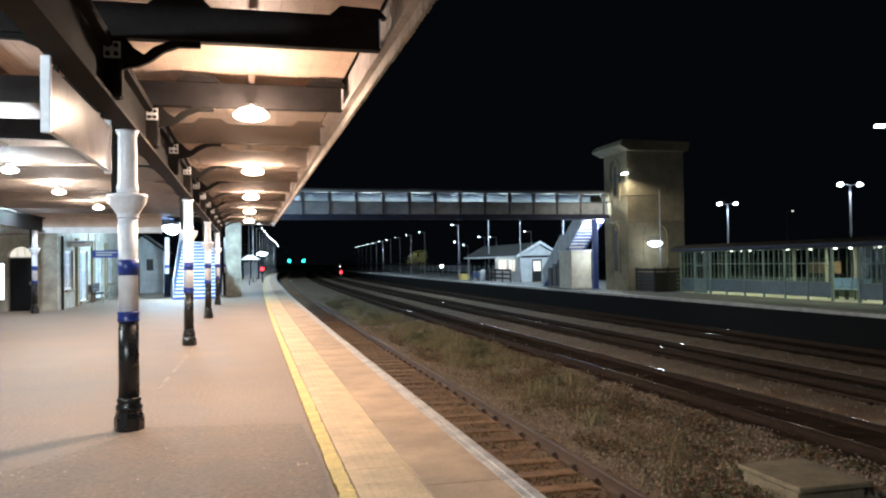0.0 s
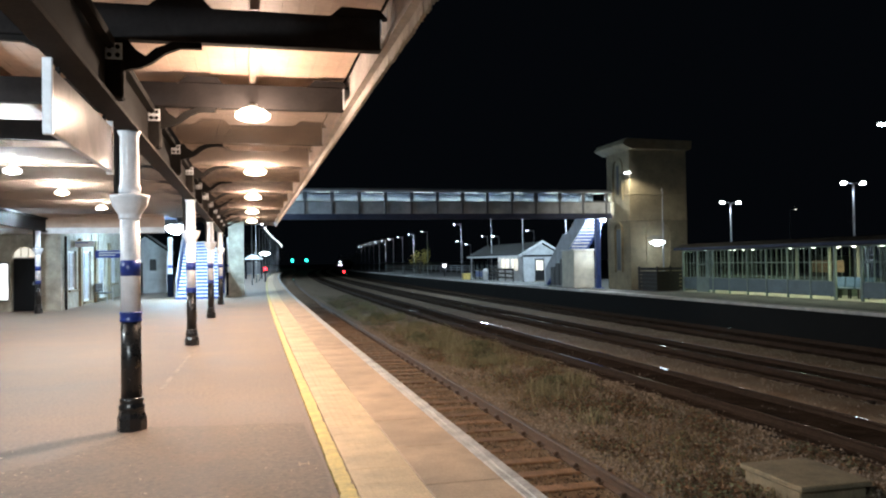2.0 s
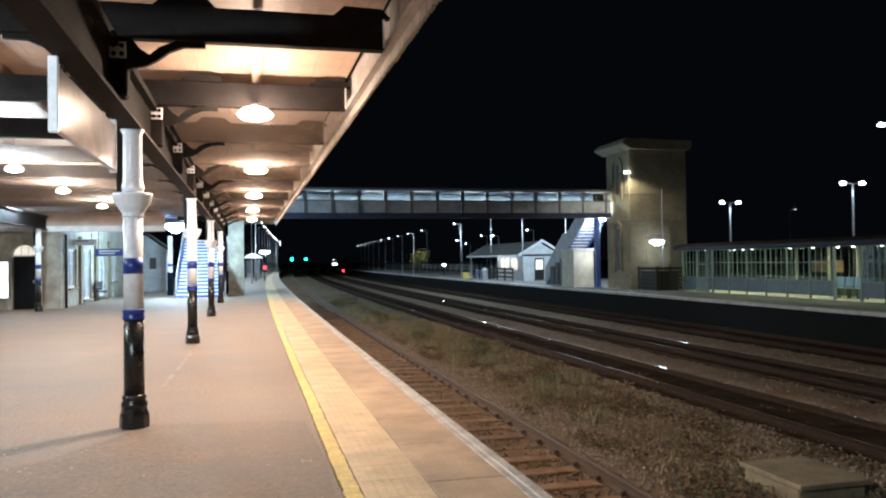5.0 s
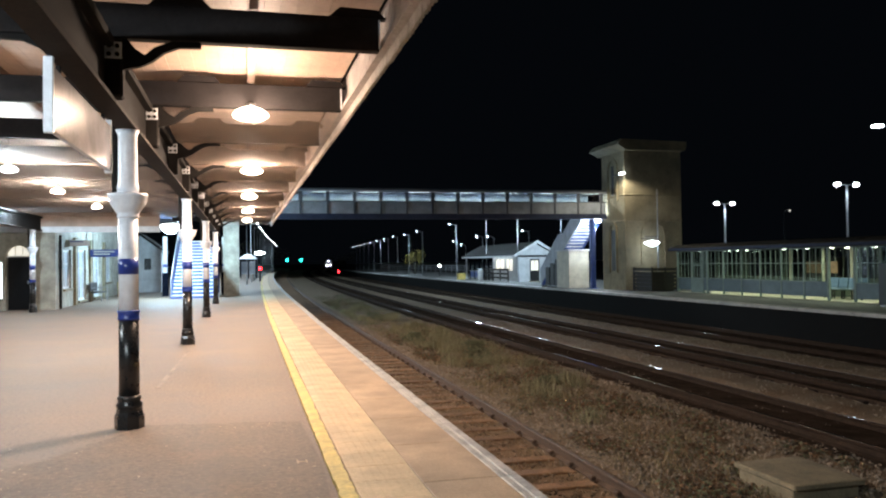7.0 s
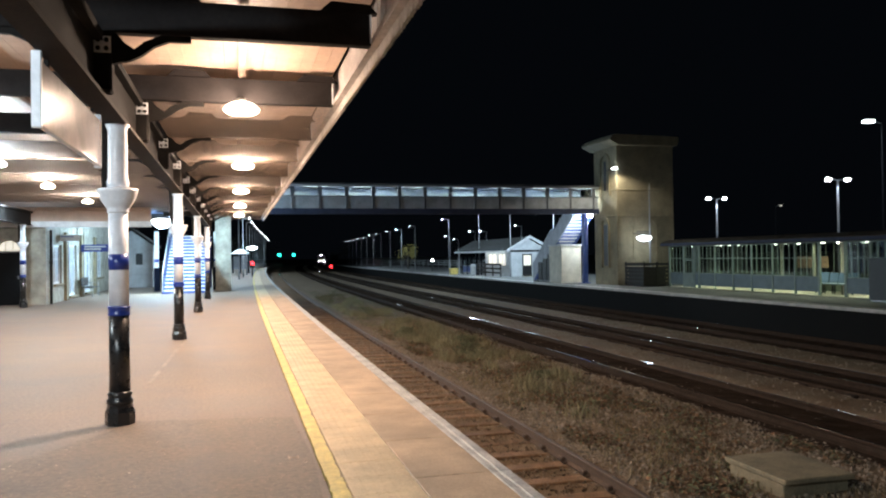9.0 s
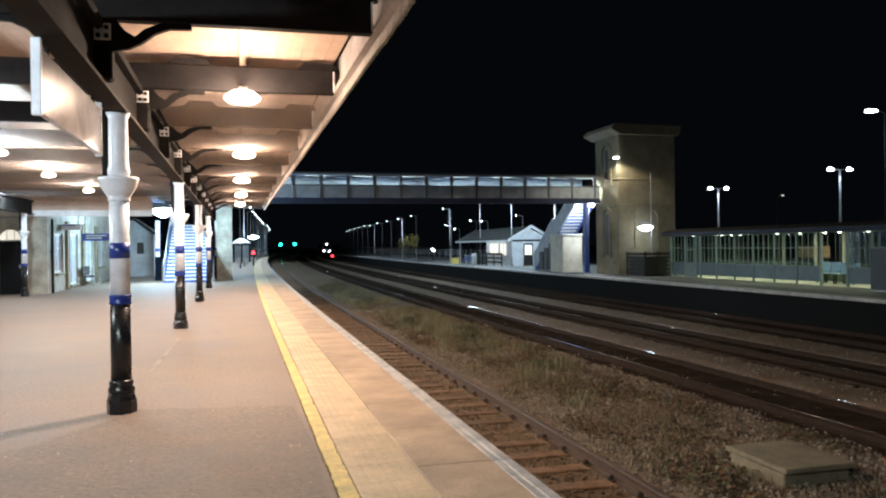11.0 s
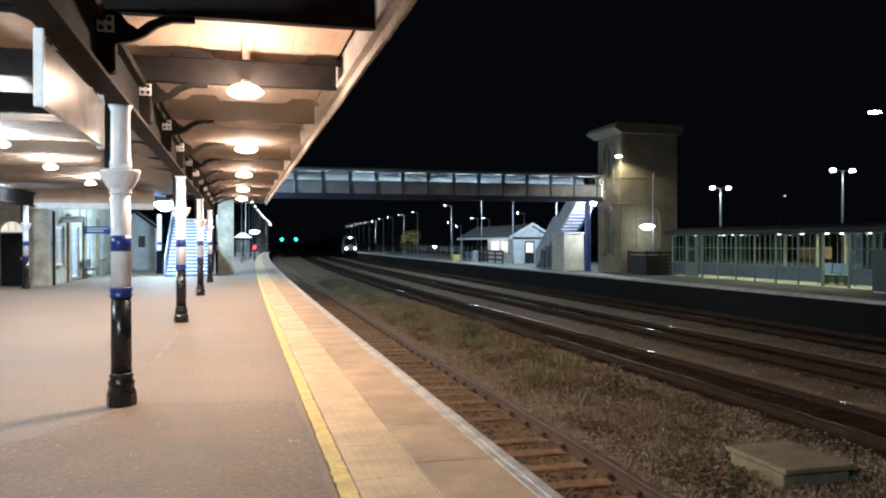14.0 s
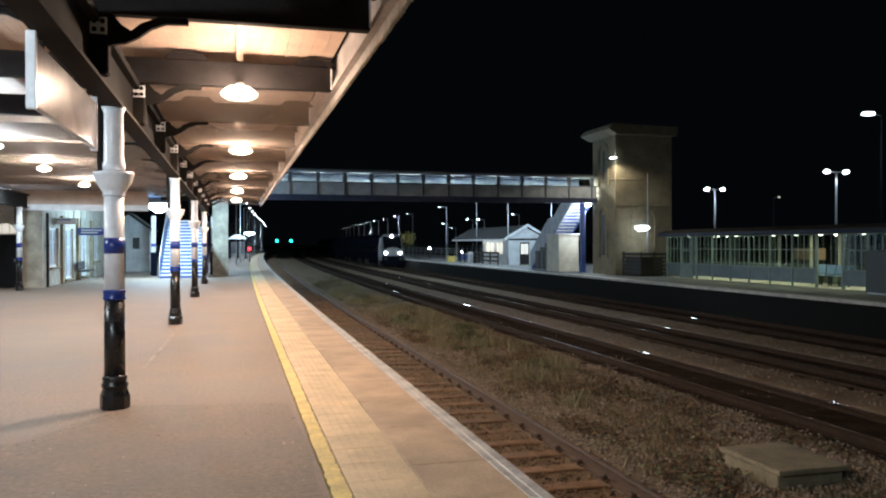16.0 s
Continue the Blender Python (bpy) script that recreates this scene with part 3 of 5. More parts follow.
bm = bmesh.new()
vb = valance(0.0, bmesh.new())
vme = bpy.data.meshes.new("valance_board")
vb.to_mesh(vme)
vb.free()
vme.materials.append(FASCIA)
vr = random.Random(5)
for i in range(int((Y1 - Y0) / 0.10)):
    y = Y0 + 0.10 * i
    if 4.0 < y < 33.5:
        ob = new("valance_board", vme)
        ob.parent = canopy
        ob.matrix_basis = pose(vr.uniform(-0.003, 0.003), y, vr.uniform(-0.006, 0.006))
    else:
        valance(y, bm)
tagged(part("fascia", bm, FASCIA, canopy, "pale valance boards with pointed ends"), kind="stuff")
part("fascia_rail", box(1.225, FX - 0.002, Y0, Y1, 3.60, 3.66), FASCIA, canopy)


def bulkhead(x, y, z, glass_mat, label, sx=0.20, s=1.0):
    t = thing("canopy_lamp", pose(x, y, z), label, "lamp", "lamps under the canopy")
    hs = part("housing", lathe([(0.05, 0.086), (0.06, 0.09), (0.06, 0.12), (0.03, 0.14)], 16), GALV, t)
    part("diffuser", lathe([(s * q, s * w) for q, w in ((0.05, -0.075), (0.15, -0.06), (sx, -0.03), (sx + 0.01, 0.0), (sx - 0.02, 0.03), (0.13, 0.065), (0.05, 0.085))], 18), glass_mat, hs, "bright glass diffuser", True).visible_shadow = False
    part("bracket", box(-0.02, 0.02, 0.0, 0.37, 0.125, 0.15) if sx > 0.19 and s == 1.0 else box(-0.008, 0.008, -0.008, 0.008, 0.14, 0.20 if z > 3.6 else 0.64), PURLIN, t)
    return t


WARM_Y = [BEAM0 + BSTEP * (2 * i + 1) - 0.42 for i in range(0, 5)]
for y in WARM_Y:
    lx = 0.09 if y < 10 else 0.16
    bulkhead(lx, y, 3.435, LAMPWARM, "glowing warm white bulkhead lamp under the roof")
    lamp(lx, y, 3.40, 205, WARM, 0.10)
    lamp(lx, y, 3.35, 385, WARM, 0.10, 174)
for y in (19.6, 24.6):
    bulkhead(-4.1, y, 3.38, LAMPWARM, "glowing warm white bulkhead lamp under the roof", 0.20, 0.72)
    lamp(-4.1, y, 3.33, 380, (1.0, 0.92, 0.84), 0.10)
# only y 15.3 is a seen lamp; the rest are added, out of sight
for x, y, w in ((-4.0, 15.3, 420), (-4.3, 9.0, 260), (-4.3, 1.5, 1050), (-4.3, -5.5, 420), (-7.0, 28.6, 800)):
    # the last one is tucked above the beams to whiten the door wall
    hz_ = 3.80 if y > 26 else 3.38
    bulkhead(x, y, hz_, LAMPWHITE, "cool white bulkhead lamp under the roof, mostly added out of sight", 0.20, 0.72)
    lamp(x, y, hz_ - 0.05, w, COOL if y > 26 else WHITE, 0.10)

# hanging sign box beside the girder
sg = thing("hanging_sign", pose(-1.24, 6.80, 2.77), "long glossy sign box hung under the girder", "sign")
part("panel", box(-0.025, 0.025, -1.16, 1.16, -0.22, 0.21, bevel=0.006), PANELGLOSS, sg)
for e in (-1.20, 1.165):
    part("end_frame", box(-0.032, 0.032, e, e + 0.035, -0.24, 0.265, bevel=0.006), COLWHITE, sg, "pale bolted end frame")
for e in (-0.9, 0.9):
    part("hanger", box(-0.015, 0.015, e - 0.02, e + 0.02, 0.21, 0.269), STEELDARK, sg)

# bird netting stretched under the beams, bay by bay, a fine diamond mesh
# cords thickened and left bays added so lit cord imitates lamp haze
nv, nf = [], []
nr = random.Random(17)
for k, NX0, NX1 in [(q, -0.98, 1.20) for q in range(1, 11)] + [(q, -7.35, -1.30) for q in range(2, 9)]:
    y0 = BEAM0 + k * BSTEP + 0.07
    ln = min(BSTEP, (Y1 if NX1 > 0 else 32.8) - y0) - 0.02
    if ln < 0.3:
        continue
    gap, w = (0.029, 0.0036) if k < 4 and NX1 > 0 else (0.06, 0.005)
    sag = nr.uniform(0.01, 0.03)
    for d in (1, -1):
        q = -ln
        while q < NX1 - NX0:
            a0, a1 = max(q, 0.0), min(q + ln, NX1 - NX0)
            if a1 - a0 > 0.05:
                v0, v1 = (a0 - q, a1 - q) if d > 0 else (ln - (a0 - q), ln - (a1 - q))
                run = []
                for j in range(5):
                    f = j / 4
                    u, v = a0 + (a1 - a0) * f, v0 + (v1 - v0) * f
                    z = 3.572 - sag * 4 * (v / ln) * (1 - v / ln) - 0.012 * math.sin(u * 5 + k)
                    run.append((NX0 + u, y0 + v, z))
                for pa, pb in zip(run, run[1:]):
                    c0 = len(nv)
                    nv += [(pa[0] - w, pa[1], pa[2]), (pa[0] + w, pa[1], pa[2]), (pb[0] + w, pb[1], pb[2]), (pb[0] - w, pb[1], pb[2])]
                    nf.append((c0, c0 + 1, c0 + 2, c0 + 3))
            q += gap
nme = bpy.data.meshes.new("netting")
nme.from_pydata(nv, [], nf)
nme.materials.append(NETCORD)
net = new("netting", nme)
net.parent = canopy
tagged(net, "bird netting under the roof, thickened and spread to imitate haze", kind="stuff")


def ragged(corners, seed, spread, per=14):
    """A closed outline through corners, with uneven edges."""
    r = random.Random(seed)
    out = []
    for (xa, ya), (xb, yb) in zip(corners, corners[1:] + corners[:1]):
        out += [(xa + (xb - xa) * i / per + r.uniform(-spread, spread), ya + (yb - ya) * i / per + r.uniform(-spread, spread)) for i in range(per)]
    return out


# darker sheet stands in for shade falling on this end of the platform
part("tarmac_patch", prism(ragged([(-6.5, -5.0), (0.58, -5.0), (0.58, 8.38), (-1.0, 8.65), (-1.7, 7.3), (-3.4, 6.1)], 1, 0.035), "z", -0.02, 0.004), NEARSHADE, near, "darker tarmac, shade of the near end put into its colour")
# narrow trench repair and a scrap of old white paint
part("trench_repair", prism(ragged([(-1.17, 11.3), (-1.11, 11.3), (-1.0, 16.6), (-1.06, 16.6)], 3, 0.008), "z", -0.02, 0.003), TRENCH, near, "pale line of an old trench repair")
for x0, x1, y0, y1 in ((0.405, 0.418, 6.60, 6.74), (0.480, 0.490, 6.62, 6.73), (0.418, 0.480, 6.655, 6.675)):
    part("paint_mark", box(x0, x1, y0, y1, 0.0045, 0.006), SLAB, near, "worn scrap of white paint")


def bit():
    s = rs.uniform(0.004, 0.016)
    return [(-s, 0, 0), (0, -s * 0.6, 0.002), (s, 0, 0), (0, s * 0.7, 0.003)], [(0, 1, 2, 3)]


scatter("leaf_litter", 260, lambda: pose(rs.uniform(-2.6, 0.6), rs.uniform(4.6, 8.5), 0.006, rs.uniform(-20, 20), rs.uniform(-20, 20), rs.uniform(0, 360)), bit, LITTER, "small pale leaf scraps on the tarmac", "litter")


def plant_place(reach=26):
    while True:
        y, u = 5 + reach * rs.random() ** 1.4, rs.uniform(4.75, 7.7)
        if noise.noise((u * 1.1 + 9, y * 0.55, 5)) + 0.6 * noise.noise((u * 5, y * 4, 2)) > rs.uniform(-0.1, 0.5):
            return pose(u + bend(y), y, bed_z(u) + rs.uniform(0.0, 0.07), rs.uniform(-60, 60), rs.uniform(-60, 60), rs.uniform(0, 360))


scatter("ground_weeds", 12000, plant_place, leaf, BROWNWEED, "low brown withered weeds spreading over the ballast", "weeds")
scatter("green_weeds", 11000, lambda: plant_place(62), leaf, BUSH, "low green weeds spreading over the ballast", "weeds")


# ---- station building on the near platform ----
bld = thing("station_building", Matrix(), "buff brick station building with an arched doorway and tall windows", "building", kind="structure")
BX, BY = -7.05, 33.3


# front wall facing along the platform, with an arched door
DX0, DX1, DS = -8.80, -7.96, 2.08
bm = box(-13, DX0, BY, BY + 0.35, 0, 2.97)
box(DX1, BX, BY, BY + 0.35, 0, 2.97, bm)
top = [(DX0, 2.97), (DX0, DS)] + [((DX0 + DX1) / 2 - (DX1 - DX0) / 2 * math.cos(math.pi * i / 12), DS + (DX1 - DX0) / 2 * math.sin(math.pi * i / 12)) for i in range(1, 12)] + [(DX1, DS), (DX1, 2.97)]
prism(top, "y", BY, BY + 0.35, bm)
part("front_wall", bm, BRICK, bld, "buff wall with an arched doorway")
part("upper_wall", box(-13, BX, BY, BY + 0.35, 2.971, 4.6), BRICK, bld)
d = thing("door_1", pose((DX0 + DX1) / 2, BY + 0.2, 0), "dark open doorway under a lit arched fanlight", "door", kind="structure")
dl_ = part("leaf", box(-0.40, 0.40, 0.06, 0.10, 0.02, DS - 0.04), VOID, d)
part("door_handle", box(0.28, 0.33, 0.03, 0.058, 1.0, 1.14, bevel=0.008), GALV, dl_)
part("fanlight", prism([(0.40 * math.cos(math.pi * i / 12), DS + 0.02 + 0.38 * math.sin(math.pi * i / 12)) for i in range(13)], "y", 0.05, 0.07), LITWINDOW, d, "lit arched fanlight")
part("transom", box(-0.42, 0.42, -0.02, 0.06, DS - 0.04, DS + 0.02), WHITEWOOD, d)
for q in (-0.13, 0.13):
    part("glazing_bar", box(q - 0.015, q + 0.015, 0.02, 0.05, DS + 0.02, DS + 0.36), WHITEWOOD, d)
vm = thing("lit_poster_case", pose(-9.15, BY - 0.10, 0), "white glowing poster case on the wall beside the door", "poster case")
part("frame", box(-0.36, 0.30, 0.0, 0.098, 0.42, 1.90, bevel=0.02), GALV, vm)
part("screen", box(-0.32, 0.26, -0.012, -0.002, 0.48, 1.84), glow("lit_poster", (0.95, 0.98, 1.0), 2.2), vm, "bright backlit poster")

# side wall running on beside the platform
SIDE = [(34.6, 36.2, 0.75, 2.35), (37.6, 39.4, 0.15, 2.4), (41.4, 43.2, 0.15, 2.4), (45.0, 46.6, 0.8, 2.3)]
bm = bmesh.new()
y = BY + 0.35
for a, b_, z0, z1 in SIDE:
    box(BX - 0.3, BX, y, a, 0, 2.97, bm)
    box(BX - 0.3, BX, a, b_, 0, z0, bm)
    box(BX - 0.3, BX, a, b_, z1, 2.97, bm)
    y = b_
box(BX - 0.3, BX, y, 49, 0, 2.97, bm)
part("side_wall", bm, BRICK, bld, "buff brick side wall")
part("side_upper_wall", box(BX - 0.3, BX, BY + 0.351, 49, 2.971, 4.6), BRICK, bld)
for a, b_, z0, z1 in SIDE:
    w = thing("window_1", pose(BX - 0.14, (a + b_) / 2, z0), "tall pale-framed window with bluish panes", "window", kind="structure")
    hw, hh = (b_ - a) / 2, z1 - z0
    fr = box(-0.05, 0.05, -hw, -hw + 0.09, 0, hh)
    box(-0.05, 0.05, hw - 0.09, hw, 0, hh, fr)
    box(-0.05, 0.05, -hw + 0.09, hw - 0.09, hh - 0.09, hh, fr)
    box(-0.05, 0.05, -hw + 0.09, hw - 0.09, 0, 0.09, fr)
    box(-0.04, 0.04, -0.03, 0.03, 0.09, hh - 0.09, fr)
    box(-0.035, 0.035, -hw + 0.09, -0.03, hh * 0.62, hh * 0.62 + 0.05, fr)
    box(-0.035, 0.035, 0.03, hw - 0.09, hh * 0.62, hh * 0.62 + 0.05, fr)
    part("window_frame", fr, WHITEWOOD, w)
    part("window_sill", box(0.06, 0.24, -hw - 0.05, hw + 0.05, -0.08, -0.002, bevel=0.01), CONCRETE, w)
    for s in (-1, 1):
        part("pane", box(-0.006, 0.006, min(s * 0.03, s * (hw - 0.09)), max(s * 0.03, s * (hw - 0.09)), 0.09, hh - 0.09), POSTER, w, "pale bluish pane")
for y in (33.9, 37.0, 40.5, 44.2):
    pp = thing("drain_pipe", pose(BX + 0.06, y, 0), "dark cast iron drain pipe on the wall", "pipe", "drain pipes on the building")
    part("pipe", lathe([(0.05, 0.0), (0.05, 2.9)], 8), STEELDARK, pp)
    part("clip", box(-0.06, 0.06, -0.07, 0.07, 1.6, 1.66), STEELDARK, pp)
for y in (36.7, 40.2, 43.9):
    part("pilaster", box(BX + 0.001, BX + 0.12, y - 0.16, y + 0.16, 0, 2.9, bevel=0.01), CONCRETE, bld)


def hung_sign(x, y, z, w, h, material, label, bars):
    t = thing("hanging_sign", pose(x, y, z), label, "sign", "signs hung over the platform")
    bd = part("board", box(-w / 2, w / 2, -0.04, 0.04, 0, h, bevel=0.008), material, t)
    for s in (-0.4, 0.4):
        part("hanger", tube([(s * w, 0, h), (s * w, 0, 3.0 - z + 0.9)], 0.015, 6), STEELDARK, t)
    for i in range(bars):
        part("lettering_bar", box(-w * 0.38, w * 0.30 - 0.2 * i, -0.046, -0.041, h * (0.62 - 0.34 * i), h * (0.80 - 0.34 * i)), TREADEDGE if material != LIGHTWALL else STAIRBLUE, bd)
    return t


hung_sign(-6.9, 36.0, 2.52, 1.2, 0.26, LIGHTWALL, "long white sign board with unreadable lettering", 1)
hung_sign(-6.3, 40.0, 2.10, 1.35, 0.34, BLUEPAINT, "dark blue hanging sign board with pale lettering bars", 2)
# small metal bench and bin by the wall
bn = thing("wall_bench", pose(-6.6, 40.3, 0), "dark metal bench against the wall", "bench")
part("seat", box(-0.25, 0.22, -0.9, 0.9, 0.42, 0.47, bevel=0.01), DARK, bn)
part("backrest", box(-0.30, -0.26, -0.9, 0.9, 0.5, 0.9, bevel=0.01), DARK, bn)
for s in (-0.8, 0.8):
    part("armrest", tube([(-0.25, s, 0.65), (0.2, s, 0.65), (0.2, s, 0)], 0.025, 6), GALV, bn)
yb = thing("yellow_bin", pose(-6.55, 46.9, 0), "small yellow bin by the wall", "bin")
part("body", lathe([(0.20, 0), (0.24, 0.7), (0.20, 0.78)], 14), YELLOW, yb)
# roofs and hidden sides
part("building_roof", prism([(-13, 4.6), (BX + 0.3, 4.6), (-10, 6.2)], "y", BY - 0.1, 49.2), SLATE, bld)
part("back_wall", box(-14, -13.7, -13, 49, 0, 4.6), BRICK, bld)
part("rear_wall", box(-13.7, 3.0, -13.4, -13.1, 0, 4.1), BRICK, bld)

# white gabled hut beyond the stairs
hut = thing("white_hut", pose(-6.4, 52.0, 0), "white gabled hut beside the bridge stairs", "hut")
part("wall", prism([(-1.1, 0), (1.45, 0), (1.45, 2.6), (0.2, 3.5), (-1.1, 2.6)], "y", 0, 3.0), LIGHTWALL, hut)
part("roof", prism([(-1.3, 2.48), (0.2, 3.52), (1.65, 2.48), (1.65, 2.6), (0.2, 3.66), (-1.3, 2.6)], "y", -0.15, 3.1), SLATE, hut)
part("window", box(0.45, 0.85, -0.012, -0.002, 1.4, 2.1), DARK, hut)
part("door", box(-0.75, 0.05, -0.012, -0.002, 0.02, 1.9), DARK, hut)
bpst = thing("blue_post", pose(-4.08, 44.9, 0), "white and dark blue steel post beside the stairs", "post", "posts by the stairs")
part("lower", box(-0.15, 0.15, -0.15, 0.15, 0, 1.25, bevel=0.02), TRAINDARK, bpst)
part("upper", box(-0.11, 0.11, -0.11, 0.11, 1.25, 3.2, bevel=0.02), WHITEWOOD, bpst)
part("band", box(-0.12, 0.12, -0.12, 0.12, 1.55, 1.72), BLUEPAINT, bpst)
copy_thing(bpst, pose(-1.05, 45.5, 0))

# ---- near stairs to the footbridge ----
def flight(t, x0, x1, ya, za, yb, zb, n, panels=True):
    """Steps from (ya, za) up to (yb, zb), each a blue tread with a white nosing."""
    for i in range(n):
        y = ya + (yb - ya) * i / n
        z = za + (zb - za) * (i + 1) / n
        dy = (yb - ya) / n
        td = part("tread", box(x0, x1, min(y, y + dy), max(y, y + dy), z - 0.05, z), STAIRBLUE, t)
        rise = (zb - za) / n
        part("riser", box(x0, x1, y - 0.012, y + 0.012, z - rise, z - 0.056), STAIRBLUE, t)
        if dy < 0:
            # white strip paints light showing through the open risers of the far flight
            part("riser_edge", box(x0, x1, y - 0.030, y - 0.013, z - rise, z - rise * 0.62), TREADEDGE, t)
        part("nosing", box(x0 + 0.02, x1 - 0.02, min(y - 0.02, y + 0.08), max(y - 0.02, y + 0.08), z + 0.002, z + 0.014), TREADEDGE, td)
        part("nosing_face", box(x0 + 0.02, x1 - 0.02, y - 0.03 if dy > 0 else y + 0.013, y - 0.013 if dy > 0 else y + 0.03, z - 0.055, z + 0.001), TREADEDGE, td)
    for x in (x0 - 0.06, x1 + 0.005):
        part("stringer", prism([(ya, za - 0.1), (yb, zb - 0.15), (yb, zb + 0.12), (ya, za + 0.22)], "x", x, x + 0.055), STAIRBLUE, t)
        bm = tube([(x + 0.03, ya, za + 1.0), (x + 0.03, yb, zb + 1.0)], 0.025)
        k = 8
        for i in range(k + 1):
            y, z = ya + (yb - ya) * i / k, za + (zb - za) * i / k
            tube([(x + 0.03, y, z + 0.1), (x + 0.03, y, z + 1.0)], 0.014, 6, bm)
        part("handrail", bm, TREADEDGE, t, "pale tubular handrail")
        if panels:
            part("side_panel", prism([(ya, za + 0.22), (yb, zb + 0.13), (yb, zb + 0.85), (ya, za + 0.85)], "x", x + 0.024, x + 0.034), STAIRBLUE, t)


ns = thing("bridge_stairs", Matrix(), "blue steel stairs with white nosings up to the footbridge", "stairs", "stairs of the footbridge")
flight(ns, -3.45, -1.45, 41.2, 0.0, 47.0, 3.0, 17)
part("landing", box(-3.5, -1.4, 47.0, 49.0, 2.9, 3.0), STAIRBLUE, ns)
part("corridor_floor", box(-5.6, -3.6, 44.0, 49.0, 4.10, 4.22), BRIDGESTEEL, ns)
part("corridor_side", box(-3.66, -3.6, 44.0, 49.0, 4.22, 5.3), BRIDGESTEEL, ns)
for i in range(3):
    part("corridor_line", box(-5.5, -3.7, 43.94, 43.99, 4.25 + 0.3 * i, 4.29 + 0.3 * i), TREADEDGE, ns)
for x in (-3.45, -1.45):
    part("post", box(x - 0.07, x + 0.07, 48.6, 48.75, 0, 2.9), STAIRBLUE, ns)

pier = thing("bridge_pier", pose(-0.62, 44.2, 0), "pale brick pier carrying the footbridge", "pier")
part("shaft", box(-0.40, 0.40, -0.9, 0.9, 0, 3.95), BRICK, pier)
part("cap", box(-0.46, 0.46, -0.96, 0.96, 3.951, 4.06, bevel=0.01), CONCRETE, pier)

# ---- footbridge ----
BY0, BY1 = 41.6, 44.0
BB, BT = 4.08, 5.50
bx0, bx1 = -5.6, 20.2
br = thing("footbridge", Matrix(), "enclosed footbridge with pale panels and a glazed band lit inside", "footbridge")
part("deck", box(bx0, bx1, BY0, BY1, BB, BB + 0.18), BRIDGEBLUE, br)
part("bottom_flange", box(bx0, bx1, BY0 - 0.08, BY0 - 0.003, BB - 0.10, BB + 0.14), BRIDGEBLUE, br, "dark blue bottom girder")
part("roof", box(bx0, bx1, BY0 - 0.1, BY1 + 0.1, BT, BT + 0.09), BRIDGESTEEL, br)
part("back_panel", box(bx0, bx1, BY1 - 0.05, BY1, BB + 0.18, BB + 0.80), BRIDGEPANEL, br)
step = 1.415
npan = int((bx1 - bx0) / step)
for i in range(npan + 1):
    x = bx0 + i * step
    xe = min(x + step, bx1)
    part("mullion", box(x - 0.045, x + 0.045, BY0 - 0.06, BY0 + 0.02, BB + 0.14, BB + 0.80), BRIDGESTEEL, br)
    part("window_post", box(x - 0.10, x + 0.10, BY0 - 0.06, BY0 + 0.02, BB + 0.872, BT - 0.092), BRIDGESTEEL, br)
    part("mullion", box(x - 0.045, x + 0.045, BY1 - 0.05, BY1 + 0.03, BB + 0.80, BT), BRIDGEPANEL, br)
    if xe - x > 0.2:
        part("panel", box(x + 0.05, xe - 0.05, BY0 - 0.03, BY0, BB + 0.18, BB + 0.80, bevel=0.006), BRIDGEPANEL, br)
        part("pane", box(x + 0.05, xe - 0.05, BY0 - 0.012, BY0, BB + 0.87, BT - 0.09), GLASS, br).visible_shadow = False
        part("back_pane", box(x + 0.05, xe - 0.05, BY1 - 0.04, BY1 - 0.025, BB + 0.80, BT), BACKGLASS, br)
        part("back_board", box(xe - 0.30 + 0.05 * (i % 3), xe - 0.05, BY1 - 0.06, BY1 - 0.042, BB + 0.80, BT - 0.20), BRIDGEPANEL, br)
        part("back_head", box(x + 0.05, xe - 0.05, BY1 - 0.07, BY1 - 0.042, BT - 0.20 - 0.06 * (i % 2), BT), BRIDGEPANEL, br)
        if i % 3 == 1:
            part("back_sill", box(x + 0.05, xe - 0.31, BY1 - 0.07, BY1 - 0.042, BB + 0.80, BB + 0.98), BRIDGEPANEL, br)
part("window_rail", box(bx0, bx1, BY0 - 0.05, BY0 + 0.01, BB + 0.80, BB + 0.87), BRIDGESTEEL, br)
part("head_rail", box(bx0, bx1, BY0 - 0.05, BY0 + 0.01, BT - 0.09, BT), BRIDGEPANEL, br)
part("landing", box(bx1 + 0.002, 21.1, 42.4, 44.0, BB, BB + 0.18), BRIDGESTEEL, br)
for i in range(9):
    x = -1.0 + 2.55 * i
    part("tube_light", box(x - 0.6, x + 0.6, 41.72, 41.80, BT - 0.085, BT - 0.035), TUBE, br, "glowing strip light, assumed")
for i in range(4):
    strip_lamp(1.5 + 5.6 * i, 42.6, BT - 0.12, 4.0, 0.3, 480, (0.84, 0.97, 0.98))

# ---- lift tower and far stairs ----
tw = thing("lift_tower", Matrix(), "tall buff rendered tower with arched recesses and a flat cap", "tower")
TX0, TX1, TY0, TY1 = 20.28, 23.75, 39.5, 42.3
TZ = 8.0
part("shaft", box(TX0, TX1, TY0, TY1, FAR, TZ, bevel=0.02), RENDERBUFF, tw)
part("string_course", box(TX0 - 0.025, TX1 + 0.025, TY0 - 0.025, TY1 + 0.025, 5.15, 5.25, bevel=0.02), RENDERBUFF, tw)
part("string_course", box(TX0 - 0.025, TX1 + 0.025, TY0 - 0.025, TY1 + 0.025, 3.72, 3.80, bevel=0.02), RENDERBUFF, tw)
